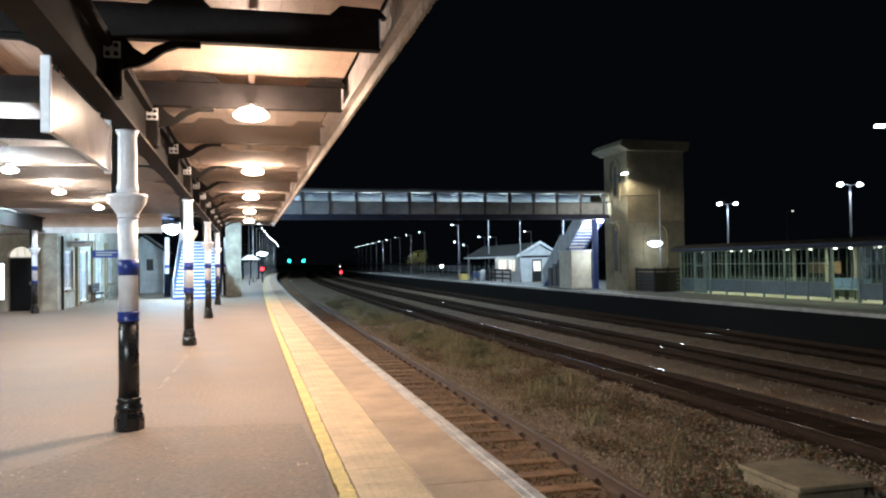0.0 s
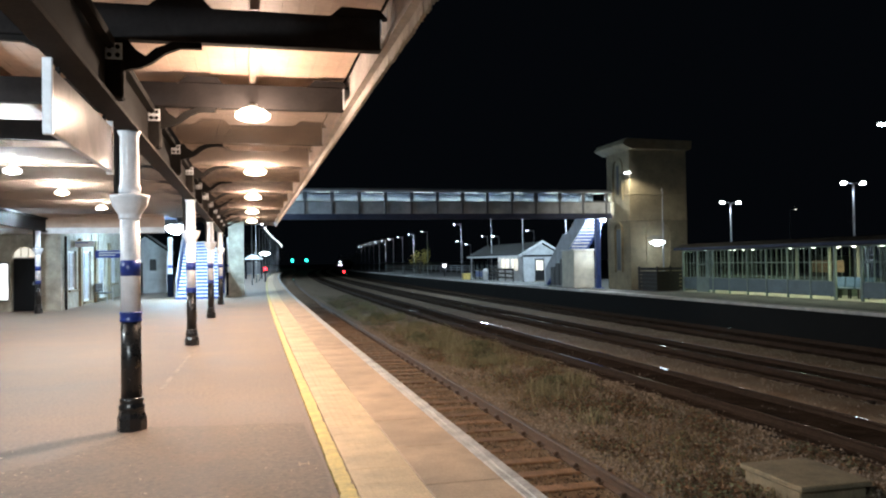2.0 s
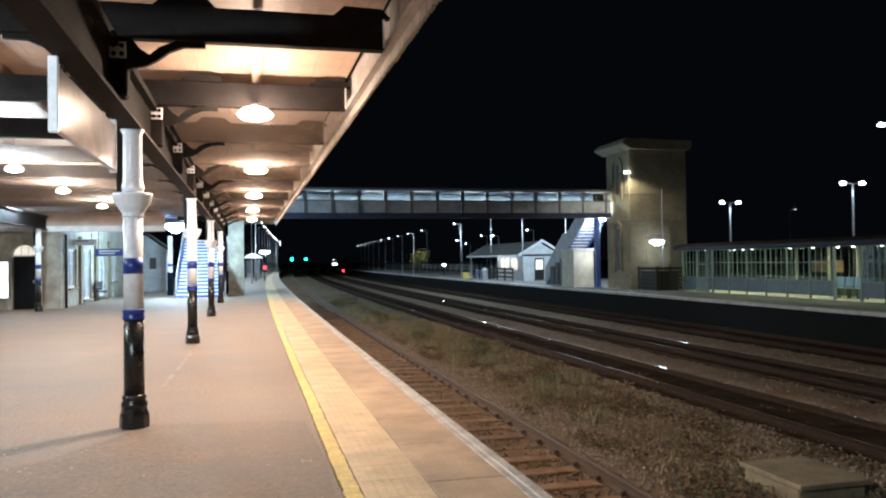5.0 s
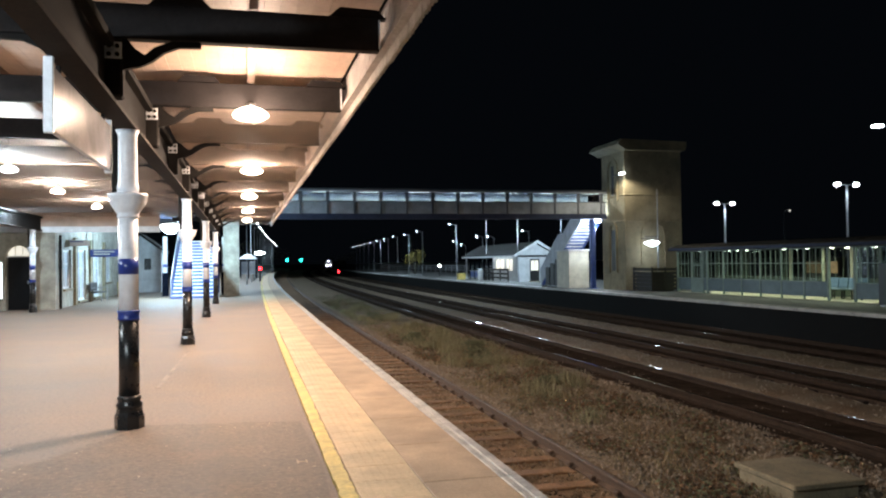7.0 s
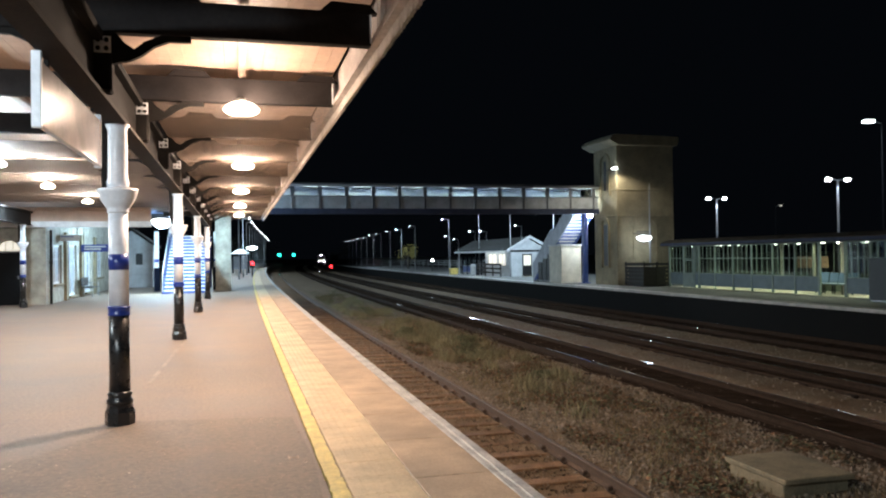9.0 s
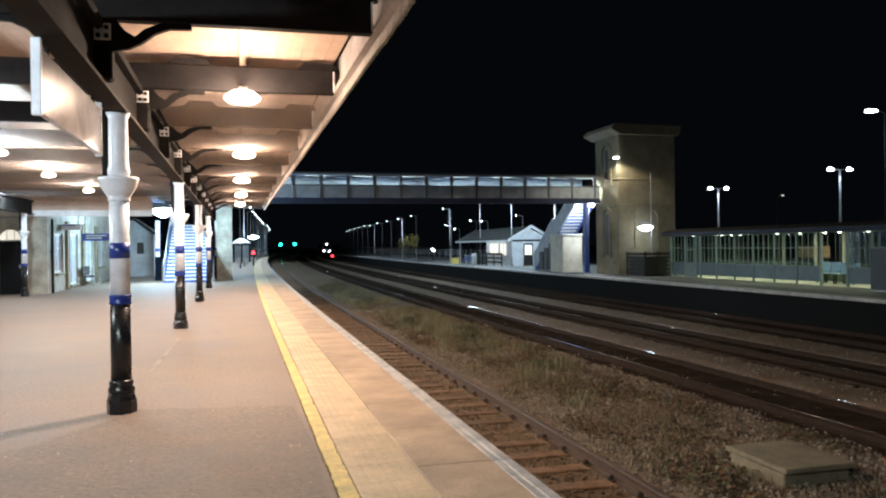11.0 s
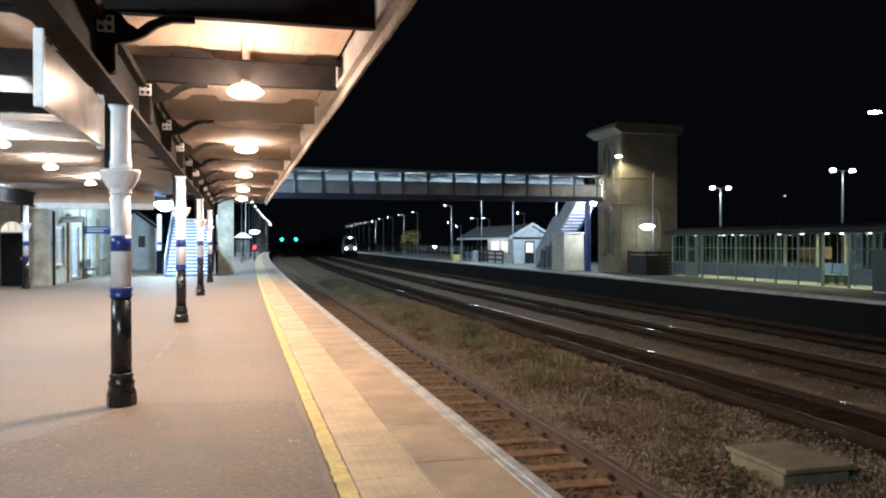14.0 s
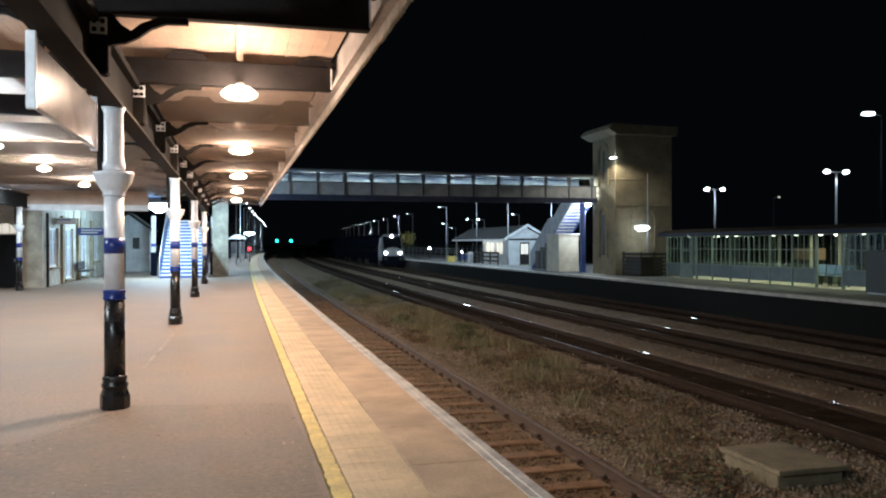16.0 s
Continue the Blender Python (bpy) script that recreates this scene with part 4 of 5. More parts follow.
part("cap", prism([(TX0 - 0.55, TZ - 0.12), (TX0 - 0.05, TZ - 0.38), (TX1 + 0.05, TZ - 0.38), (TX1 + 0.15, TZ - 0.12), (TX1 + 0.15, TZ + 0.12), (TX0 - 0.3, TZ + 0.20), (TX0 - 0.55, TZ - 0.02)], "y", TY0 - 0.4, TY1 + 0.4), RENDERBUFF, tw, "overhanging flat cap")


def arch_frame(parent, m, w, h, t, depth, material, name="arch"):
    """A raised arched moulding: jambs and a half ring."""
    bm = bmesh.new()
    o = [(-w / 2 - t, 0)] + [(-(w / 2 + t) * math.cos(math.pi * i / 12), h - w / 2 + (w / 2 + t) * math.sin(math.pi * i / 12)) for i in range(13)] + [(w / 2 + t, 0)]
    q = [(-w / 2, 0)] + [(-(w / 2) * math.cos(math.pi * i / 12), h - w / 2 + (w / 2) * math.sin(math.pi * i / 12)) for i in range(13)] + [(w / 2, 0)]
    va = [[bm.verts.new((u, d, v)) for u, v in r] for r in (o, q) for d in (0, -depth)]
    for a, b in ((0, 1), (1, 3), (3, 2), (2, 0)):
        for i in range(len(o) - 1):
            bm.faces.new((va[a][i], va[a][i + 1], va[b][i + 1], va[b][i]))
    bmesh.ops.recalc_face_normals(bm, faces=bm.faces)
    for v in bm.verts:
        v.co = m @ v.co
    return part(name, bm, material, parent)


arch_frame(tw, pose(22.0, TY0, 1.4), 1.25, 2.2, 0.16, 0.07, RENDERBUFF)
arch_frame(tw, pose(TX0, 40.9, 0.9, 0, 0, -90), 0.75, 2.7, 0.14, 0.08, RENDERBUFF)
arch_frame(tw, pose(TX0, 40.9, 4.9, 0, 0, -90), 1.0, 2.3, 0.16, 0.08, RENDERBUFF)
part("slit_window", box(TX0 - 0.012, TX0 - 0.003, 40.75, 41.05, 5.2, 6.9), DARK, tw)
part("slit_window", box(TX0 - 0.012, TX0 - 0.003, 40.65, 41.15, 1.0, 3.3), DARK, tw)
wl = thing("wall_lamp", pose(TX0, 40.1, 6.35), "small glowing lamp on a bracket arm on the tower", "lamp")
part("arm", tube([(0, 0.9, 0.0), (-0.15, 0.2, 0.0), (-0.15, -0.5, -0.02)], 0.03), DARK, wl)
part("head", box(-0.25, -0.05, -0.85, -0.45, -0.04, 0.04, bevel=0.02), LAMPCOOL, wl)

fs = thing("bridge_stairs", Matrix(), "blue underside of the far bridge stairs with pale panelled sides", "stairs", "stairs of the footbridge")
flight(fs, 19.82, 21.0, 50.7, FAR, 44.05, 4.2, 22)
part("outer_panel", prism([(50.8, 0.0), (44.1, 3.9), (44.1, 5.0), (45.2, 4.4), (46.9, 3.3), (47.6, 3.3), (50.9, 1.05)], "x", 19.69, 19.74), BRIDGEPANEL, fs, "pale panelled stair side")
bp = thing("bridge_post", pose(20.05, 43.2, FAR), "blue steel post under the footbridge", "post")
part("shaft", box(-0.14, 0.14, -0.14, 0.14, 0, 4.10, bevel=0.02), STAIRBLUE, bp)
part("base_plate", box(-0.25, 0.25, -0.25, 0.25, 0, 0.04), STAIRBLUE, bp)
en = thing("stair_store", pose(19.55, 45.9, FAR), "beige rendered store under the bridge stairs", "store")
part("wall", box(-0.55, 0.75, -1.6, 0.3, 0, 2.25, bevel=0.02), CREAM, en)
part("roof", box(-0.62, 0.82, -1.68, 0.38, 2.251, 2.33), LIGHTWALL, en)

# ---- far waiting shelter ----
sh = thing("waiting_shelter", Matrix(), "long glazed waiting shelter with grey lower panels, lit greenish", "shelter")
SX, SB = 21.6, 23.9
sy0, sy1 = 19.0, 36.4
part("floor", box(SX, SB, sy0, sy1, FAR, FAR + 0.02), SHELTERFLOOR, sh)
part("roof", prism([(SX - 0.30, 2.02), (SB + 0.2, 2.18), (SB + 0.2, 2.40), (SX + 0.1, 2.34), (SX - 0.30, 2.20)], "y", sy0 - 0.2, sy1 + 0.3), ROOFFELT, sh, "dull brown-grey felted roof")
part("gutter", box(SX - 0.345, SX - 0.302, sy0 - 0.2, sy1 + 0.3, 2.04, 2.16), BRIDGEBLUE, sh, "dark blue gutter")
for k in range(9):
    part("roof_seam", prism([(SX - 0.28, 2.215), (SX + 0.1, 2.345), (SB + 0.19, 2.405), (SB + 0.19, 2.425), (SX + 0.1, 2.365), (SX - 0.28, 2.235)], "y", 20.0 + 1.9 * k, 20.05 + 1.9 * k), ROOFFELT, sh)
POSTS = [19.1, 20.4, 21.75, 23.05, 24.24, 25.6, 26.95, 28.32, 29.7, 31.02, 32.4, 33.7, 34.1, 35.05, 36.35]
for i, y in enumerate(POSTS):
    wide = 0.055 if y in (25.6, 33.7, 24.24, 34.1, 35.05, 36.35) else 0.03
    part("post", box(SX - 0.03, SX + 0.05, y - wide, y + wide, FAR + 0.02, 2.05), SHELTERPOST, sh)
    part("back_post", box(SB - 0.06, SB, y - 0.03, y + 0.03, FAR + 0.02, 2.12), SHELTERBACK, sh)
for a, b in zip(POSTS, POSTS[1:]):
    door = (a, b) == (24.24, 25.6)
    if not door:
        part("lower_panel", box(SX - 0.01, SX + 0.02, a + 0.04, b - 0.04, FAR + 0.15, 0.66), SHELTERGREY, sh)
        part("rail", box(SX - 0.02, SX + 0.03, a + 0.03, b - 0.03, 0.662, 0.69), SHELTERPOST, sh)
        part("pane", box(SX - 0.004, SX + 0.004, a + 0.03, b - 0.03, 0.69, 1.98), GLASS, sh).visible_shadow = False
        for q in (1, 2, 3):
            yy = a + (b - a) * q / 4
            part("glazing_bar", box(SX - 0.012, SX + 0.012, yy - 0.012, yy + 0.012, 0.69, 1.98), SHELTERPOST, sh)
        part("rail", box(SX - 0.015, SX + 0.02, a + 0.03, b - 0.03, 1.38, 1.41), SHELTERPOST, sh)
    part("back_panel", box(SB - 0.03, SB - 0.005, a + 0.03, b - 0.03, FAR + 0.05, 0.75), SHELTERBACK, sh)
    part("back_glass", box(SB - 0.022, SB - 0.014, a + 0.03, b - 0.03, 0.75, 2.10), GLASS, sh).visible_shadow = False
    for q in (1, 2):
        yy = a + (b - a) * q / 3
        part("back_bar", box(SB - 0.06, SB - 0.031, yy - 0.02, yy + 0.02, FAR + 0.05, 2.1), SHELTERBACK, sh)
part("header", box(SX - 0.03, SX + 0.05, sy0, sy1, 1.98, 2.04), SHELTERPOST, sh)
for y in (sy0, sy1):
    part("end_panel", box(SX + 0.06, SB - 0.07, y - 0.02, y + 0.02, FAR + 0.05, 2.0), GLASS, sh)
for y in (22.0, 24.0, 25.4, 26.2, 27.6, 29.0, 31.6, 32.3, 33.0, 33.4, 35.4, 20.4):
    part("ceiling_lamp", lathe([(0.04, 1.96), (0.075, 1.985), (0.075, 2.03)], 10, x=22.3, y=y), LAMPSMALL, sh, "small bright ceiling lamp")
for y in (20.5, 24.2, 27.8, 31.4, 34.8):
    strip_lamp(22.6, y, 1.95, 0.5, 1.6, 46, GREENISH)
for y in (21.6, 23.4, 26.3, 27.9, 29.9):
    part("inner_column", lathe([(0.075, FAR + 0.02), (0.075, 2.0)], 12, x=23.3, y=y), SHELTERFLOOR, sh, "pale round column")
part("notice_board", box(SB - 0.075, SB - 0.062, 27.7, 29.6, 0.95, 1.45), SLEEPER, sh, "tan notice board")
sd = part("sliding_door", box(SX - 0.035, SX - 0.031 + 0.02, 34.16, 35.0, FAR + 0.03, 0.66), SHELTERPOST, sh, "pale green door panel")
for q in (34.16, 34.94):
    part("stile", box(SX - 0.04, SX + 0.0, q, q + 0.06, 0.661, 1.97), SHELTERPOST, sd)
part("door_rail", box(SX - 0.04, SX + 0.0, 34.22, 34.94, 1.28, 1.34), SHELTERPOST, sd)
# seats in the shelter
st = thing("metal_chair", pose(22.9, 26.9, FAR), "blue-grey metal chair inside the shelter", "chair", "chairs in the shelter")
part("seat", box(-0.42, 0.0, -0.24, 0.24, 0.40, 0.44, bevel=0.01), CHAIRBLUE, st)
part("backrest", prism([(0.0, 0.44), (0.04, 0.44), (0.12, 0.85), (0.08, 0.85)], "y", -0.24, 0.24), CHAIRBLUE, st)
for yy in (-0.2, 0.2):
    part("leg", box(-0.24, -0.20, yy - 0.02, yy + 0.02, 0.0, 0.40), DARK, st)
for i in range(1, 4):
    copy_thing(st, pose(22.9, 26.9 - 0.52 * i, FAR))

# dark cabinets and benches on the far platform
def cabinet(x, y, w, d, h, label, name="equipment_cabinet"):
    t = thing(name, pose(x, y, FAR), label, "cabinet")
    part("body", box(-d / 2, d / 2, -w / 2, w / 2, 0.06, h, bevel=0.02), DARK, t)
    part("foot", box(-d / 2 + 0.04, d / 2 - 0.04, -w / 2 + 0.04, w / 2 - 0.04, 0, 0.059), GALV, t)
    part("door", box(-d / 2 - 0.02, -d / 2 - 0.002, -w / 2 + 0.05, w / 2 - 0.05, 0.15, h - 0.1), DARK, t)
    return t


cabinet(20.9, 21.55, 1.0, 0.7, 1.45, "tall dark vending cabinet beside the shelter")
fc = thing("slatted_bin_store", pose(21.0, 37.9, FAR), "dark slatted timber enclosure beside the tower", "enclosure")
for i in range(6):
    part("slat", box(-0.45, 1.1, -0.76, -0.73, 0.08 + 0.20 * i, 0.22 + 0.20 * i), PLANK, fc)
    part("slat", box(-0.47, -0.44, -0.72, 1.3, 0.08 + 0.20 * i, 0.22 + 0.20 * i), PLANK, fc)
for x, y in ((-0.40, -0.70), (0.35, -0.70), (1.05, -0.70), (-0.40, 1.25)):
    part("post", box(x - 0.04, x + 0.04, y - 0.028, y + 0.04, 0, 1.28), PLANK, fc)
part("inner", box(-0.3, 0.9, -0.6, 1.2, 0.0, 1.0), DARK, fc)

# ---- far station house ----
ho = thing("station_house", Matrix(), "small white station house with a slate roof and lit windows", "house")
HX0, HX1, HY0, HY1 = 21.35, 24.5, 60.0, 66.6
HEND = 75.0
EV, RG = 2.15, 3.10
part("gable_wall", prism([(HX0, FAR), (HX1, FAR), (HX1, EV), ((HX0 + HX1) / 2, RG - 0.1), (HX0, EV)], "y", HY0, HY0 + 0.2), LIGHTWALL, ho)
HOPEN = [(61.2, 63.0), (63.5, 65.8)]
y = HY0 + 0.2
for a, b in HOPEN:
    part("wall", box(HX0, HX0 + 0.2, y, a, FAR, EV), LIGHTWALL, ho)
    part("wall_under_window", box(HX0, HX0 + 0.2, a, b, FAR, 0.85), LIGHTWALL, ho)
    part("lintel", box(HX0, HX0 + 0.2, a, b, 1.75, EV), LIGHTWALL, ho)
    y = b
part("wall", box(HX0, HX0 + 0.2, y, HY1, FAR, EV), LIGHTWALL, ho)
part("back_wall", box(HX1 - 0.2, HX1, HY0 + 0.2, HEND, FAR, EV), LIGHTWALL, ho)
part("end_wall", box(HX0 + 0.2, HX1 - 0.2, HY1 - 0.2, HY1, FAR, EV), LIGHTWALL, ho)
mx = (HX0 + HX1) / 2
for e, sgn in ((HX0, -1), (HX1, 1)):
    rf = part("roof", prism([(e + sgn * 0.35, EV - 0.12), (mx, RG), (mx, RG + 0.05), (e + sgn * 0.38, EV - 0.07)], "y", HY0 - 0.25, HEND + 0.3), SLATE, ho)
    # courses of slates, each lapping the one below
    for k in range(7):
        f0, f1 = k / 7, (k + 1) / 7
        xa, xb = e + sgn * 0.40 + (mx - e - sgn * 0.40) * f0, e + sgn * 0.40 + (mx - e - sgn * 0.40) * f1
        za, zb = EV - 0.07 + (RG + 0.12 - EV) * f0, EV - 0.07 + (RG + 0.12 - EV) * f1
        part("slate_course", prism([(xa, za + 0.012), (xb, zb + 0.004), (xb, zb + 0.016), (xa, za + 0.034)], "y", HY0 - 0.27, HEND + 0.32), SLATE, rf)
for sgn in (-1, 1):
    e = mx + sgn * ((HX1 - HX0) / 2 + 0.42)
    part("bargeboard", prism([(e, EV - 0.24), (mx, RG - 0.06), (mx, RG + 0.16), (e, EV - 0.02)], "y", HY0 - 0.34, HY0 - 0.285), WHITEWOOD, ho)
part("beam", box(HX0 - 0.05, HX1 + 0.05, HY0 - 0.03, HY0 - 0.002, EV - 0.22, EV - 0.06), DARK, ho)
part("fascia_board", box(HX0 - 0.40, HX0 - 0.36, HY0 - 0.2, HEND + 0.3, EV - 0.20, EV - 0.085), WHITEWOOD, ho)
for a, b in HOPEN:
    wn = part("window", box(HX0 + 0.08, HX0 + 0.10, a, b, 0.85, 1.75), LITWINDOW, ho, "warm lit window")
    for q0, q1 in ((a, a + 0.08), (b - 0.08, b), ((a + b) / 2 - 0.04, (a + b) / 2 + 0.04)):
        part("frame_bar", box(HX0 - 0.01, HX0 + 0.06, q0, q1, 0.85, 1.75), WHITEWOOD, wn)
hdoor = part("door", box(22.35, 23.15, HY0 - 0.03, HY0 - 0.003, FAR + 0.02, 1.78), DARK, ho, "dark door with a lit pane")
for q0, q1 in ((22.45, 22.73), (22.77, 23.05)):
    part("door_pane", box(q0, q1, HY0 - 0.038, HY0 - 0.032, 0.85, 1.65), LITWINDOW, hdoor)
part("door_step", box(22.25, 23.25, HY0 - 0.4, HY0 - 0.04, FAR, FAR + 0.06), CONCRETE, ho)
# open waiting area under the long roof, with a dark glazed screen
for y in (67.6, 69.0, 70.5, 72.0, 73.5, 74.8):
    part("awning_post", box(HX0 - 0.12, HX0 - 0.02, y - 0.05, y + 0.05, FAR, EV - 0.1), TRAINDARK if y < 74 else WHITEWOOD, ho)
for y0_, y1_ in ((69.06, 70.44), (70.56, 71.94), (72.06, 73.44)):
    part("screen_rail", box(HX0 - 0.10, HX0 - 0.04, y0_, y1_, 0.70, 0.76), GALV, ho)
    part("screen_rail", box(HX0 - 0.10, HX0 - 0.04, y0_, y1_, 0.10, 0.16), GALV, ho)
    part("screen_panel", box(HX0 - 0.08, HX0 - 0.06, y0_, y1_, 0.16, 0.70), STAIRBLUE, ho)
    part("screen_glass", box(HX0 - 0.074, HX0 - 0.066, y0_, y1_, 0.76, 1.95), GLASS, ho)
part("ceiling_lamp", box(22.3, 22.5, 70.0, 71.2, 1.98, 2.03), TUBE, ho, "glowing strip light, assumed")
part("awning_ceiling", box(HX0 - 0.3, HX1 - 0.21, HY1 + 0.01, HEND, 2.032, 2.05), LIGHTWALL, ho)

# unseen tube and strip lamp added to brighten the house side wall
part("eaves_light", box(HX0 - 0.26, HX0 - 0.18, 61.5, 66.5, EV - 0.19, EV - 0.15), TUBE, ho, "glowing strip light, assumed")
strip_lamp(HX0 - 0.36, 64.0, EV - 0.26, 0.12, 5.0, 17, (1.0, 0.95, 0.92))
rail_fence = thing("platform_railing", Matrix(), "dark timber railing with three rails before the station house", "railing")
for y in (61.0, 63.0, 65.0, 67.0):
    part("post", box(20.78, 20.88, y - 0.05, y + 0.05, FAR, 1.02), PLANK, rail_fence)
for z in (0.18, 0.52, 0.86):
    part("rail", box(20.74, 20.779, 60.6, 67.3, z, z + 0.15), PLANK, rail_fence)
lb = thing("litter_bin", pose(20.6, 67.9, FAR), "white round litter bin with a domed lid", "bin")
part("body", lathe([(0.22, 0), (0.24, 0.05), (0.24, 0.75), (0.25, 0.78)], 16), WHITEWOOD, lb, smooth=True)
part("lid", lathe([(0.26, 0.781), (0.26, 0.84), (0.20, 0.96), (0.08, 1.02)], 16), WHITEWOOD, lb, smooth=True)
# dark machines under the stairs
for k, (x, y) in enumerate(((19.75, 47.3), (19.75, 48.1), (19.75, 48.9))):
    cabinet(x, y, 0.7, 0.6, 1.75 - 0.25 * k, "dark blue machine cabinet under the bridge stairs", "ticket_machine")
gb = thing("grit_bin", on_curve(18.95, 71.5, FAR), "yellow grit bin on the far platform", "bin")
part("body", prism([(-0.32, 0), (0.32, 0), (0.37, 0.5), (-0.37, 0.5)], "y", -0.3, 0.3), YELLOW, gb)
part("lid", box(-0.39, 0.39, -0.32, 0.32, 0.501, 0.60, bevel=0.03), YELLOW, gb)

# ---- lamp posts ----
def post(name, m, h, label, group, arm=-0.7, head=LAMPCOOL, size=0.095, pole=None):
    t = thing(name, m, label, "lamp post", group)
    part("column", lathe([(0.06, 0), (0.06, 0.8), (0.034, 0.85), (0.024, h)], 10), pole or GALV, t, smooth=True)
    am = part("arm", tube([(0, 0, h - 0.03), (arm * 0.5, 0, h + 0.03), (arm, 0, h + 0.05)], 0.025, 6), GALV, t)
    part("head", box(arm - size, arm + size * 0.7, -size * 0.6, size * 0.6, h - 0.02, h + 0.10, bevel=0.03), head, am, "glowing lantern")
    return t


FLY = [59.5, 68.5, 80.0, 98.5] + [108.8 + 10.3 * i for i in range(9)]
for i, y in enumerate(FLY):
    m = on_curve(20.6, y, FAR)
    if i == 0:
        fp = post("street_lamp", m, 5.55, "slim grey platform lamp post with glowing lantern", "lamps on the far platform", size=0.055, pole=GALV)
    else:
        copy_thing(fp, m)
copy_thing(fp, on_curve(22.5, 55.0, FAR))
lamp(21.8, 54.6, 5.2, 1700, COOL, 0.2)
for y in (59.5, 68.5, 80.0, 108.8, 139.7):
    lamp(19.6 + bend(y), y, 5.30, 950 if y < 75 else 900, COOL, 0.2)
NLY = [67 + 8.5 * i for i in range(13)]
for i, y in enumerate(NLY):
    m = on_curve(min(1.4, 0.1 + 0.024 * (y - 90)), y, 0)
    if i == 0:
        np_ = post("street_lamp", m, 5.4, "slim galvanised platform lamp post with bright lantern", "lamps on the near platform", 0.6, LAMPWHITE, 0.07, GALV)
    else:
        copy_thing(np_, m)
for y in (54, 71, 92, 113, 140):
    lamp(-1.0 + 0.024 * (y - 90) + bend(y), y + 3.0, 4.8, 2000, COOL, 0.2)


def twin(m, h, label):
    t = thing("street_lamp", m, label, "lamp post", "car park lamps")
    part("column", lathe([(0.10, 0), (0.10, 1.0), (0.065, 1.05), (0.05, h)], 10), GALV, t, smooth=True)
    am = part("arm", tube([(-0.55, 0, h + 0.05), (0, 0, h - 0.02), (0.55, 0, h + 0.05)], 0.03, 6), GALV, t)
    for s in (-1, 1):
        part("head", lathe([(0.07, h - 0.08), (0.15, h - 0.05), (0.18, h + 0.04), (0.08, h + 0.12)], 12, x=s * 0.62), LAMPWHITE, am, "glowing lantern")
    return t


twin(pose(32, 47.7, -1.4), 6.75, "tall twin-headed car park lamp post")
twin(pose(32, 36.4, -1.4), 6.95, "tall twin-headed car park lamp post")
lamp(32, 47.7, 5.0, 60, COOL, 0.2)
lamp(32, 36.4, 5.2, 40, COOL, 0.2)
single = post("street_lamp", pose(31.15, 32.4, -1.4), 9.4, "tall dark column with a bright cool lantern", "car park lamps", -0.75, LAMPCOOL, 0.30, DARK)
lamp(30.2, 32.4, 7.7, 30, COOL, 0.2)
for x, y, h in ((28.6, 105, 5.8), (32.6, 115, 5.56), (27.6, 90, 5.95), (27.1, 84, 5.74), (29.0, 78, 6.12), (32.6, 74, 5.94)):
    post("street_lamp", pose(x, y, -1.4), h, "distant car park lamp post", "car park lamps", -0.7, LAMPCOOL, 0.09)

flood = thing("flood_lamp", on_curve(20.95, 90, FAR), "low bright flood lamp on a short post", "lamp")
part("post", lathe([(0.05, 0), (0.05, 1.1)], 8), DARK, flood)
part("head", lathe([(0.06, 1.1), (0.15, 1.17), (0.15, 1.29), (0.06, 1.36)], 12), FLOODGLOW, flood)
post("street_lamp", pose(40.0, 52.0, -1.4), 6.55, "distant dim car park lamp post", "car park lamps", 0.5, LITWINDOW, 0.10, DARK)
# mast with a bright lantern in front of the tower
ms = thing("camera_mast", pose(21.75, 38.6, FAR), "thin mast with a bright lantern and bracket arms", "mast")
part("pole", lathe([(0.05, 0), (0.045, 3.0), (0.025, 5.5)], 8), GALV, ms)
part("arm", tube([(-1.0, 0, 2.80), (0.1, 0, 2.80)], 0.025), DARK, ms)
part("arm", tube([(-0.8, 0, 2.90), (0.1, 0, 2.90)], 0.02), DARK, ms)
part("lantern", lathe([(0.12, 2.38), (0.38, 2.52), (0.40, 2.60), (0.10, 2.68)], 14, x=-0.35), LAMPCOOL, ms, "bright dish lantern")
lamp(21.4, 38.2, 2.3, 22, COOL, 0.2)
lamp(19.75, 39.0, 6.22, 260, (1.0, 0.93, 0.74), 0.12, 160)
# light below the footbridge beside the stairs
lamp(20.45, 43.25, 3.5, 520, WHITE, 0.15)
ul = thing("underbridge_lamp", pose(20.5, 43.6, 3.9), "small bright lamp under the footbridge", "lamp")
part("body", box(-0.25, 0.25, -0.08, 0.08, 0.0, 0.16, bevel=0.02), LAMPWHITE, ul)
nl = thing("stair_lamp", pose(-3.4, 40.2, 3.55), "large bright lamp over the foot of the stairs", "lamp")
part("body", lathe([(0.15, -0.35), (0.42, -0.15), (0.50, 0.02), (0.3, 0.1)], 14), LAMPCOOL, nl)
part("rod", tube([(0, 0, 0.1), (0.6, 0, 0.55), (2.2, -1.0, 0.53)], 0.02), STEELDARK, nl)
lamp(-3.4, 39.9, 2.95, 2200, (0.52, 0.80, 1.0), 0.25)

# fence behind the far platform
fn = thing("platform_fence", Matrix(), "pale post and rail fence behind the far platform", "fence")
for i in range(32):
    y = 76 + 4.0 * i
    ob = part("post", box(-0.05, 0.05, -0.05, 0.05, 0, 1.15), GALV, fn)
    ob.matrix_basis = on_curve(27.5, y, FAR)
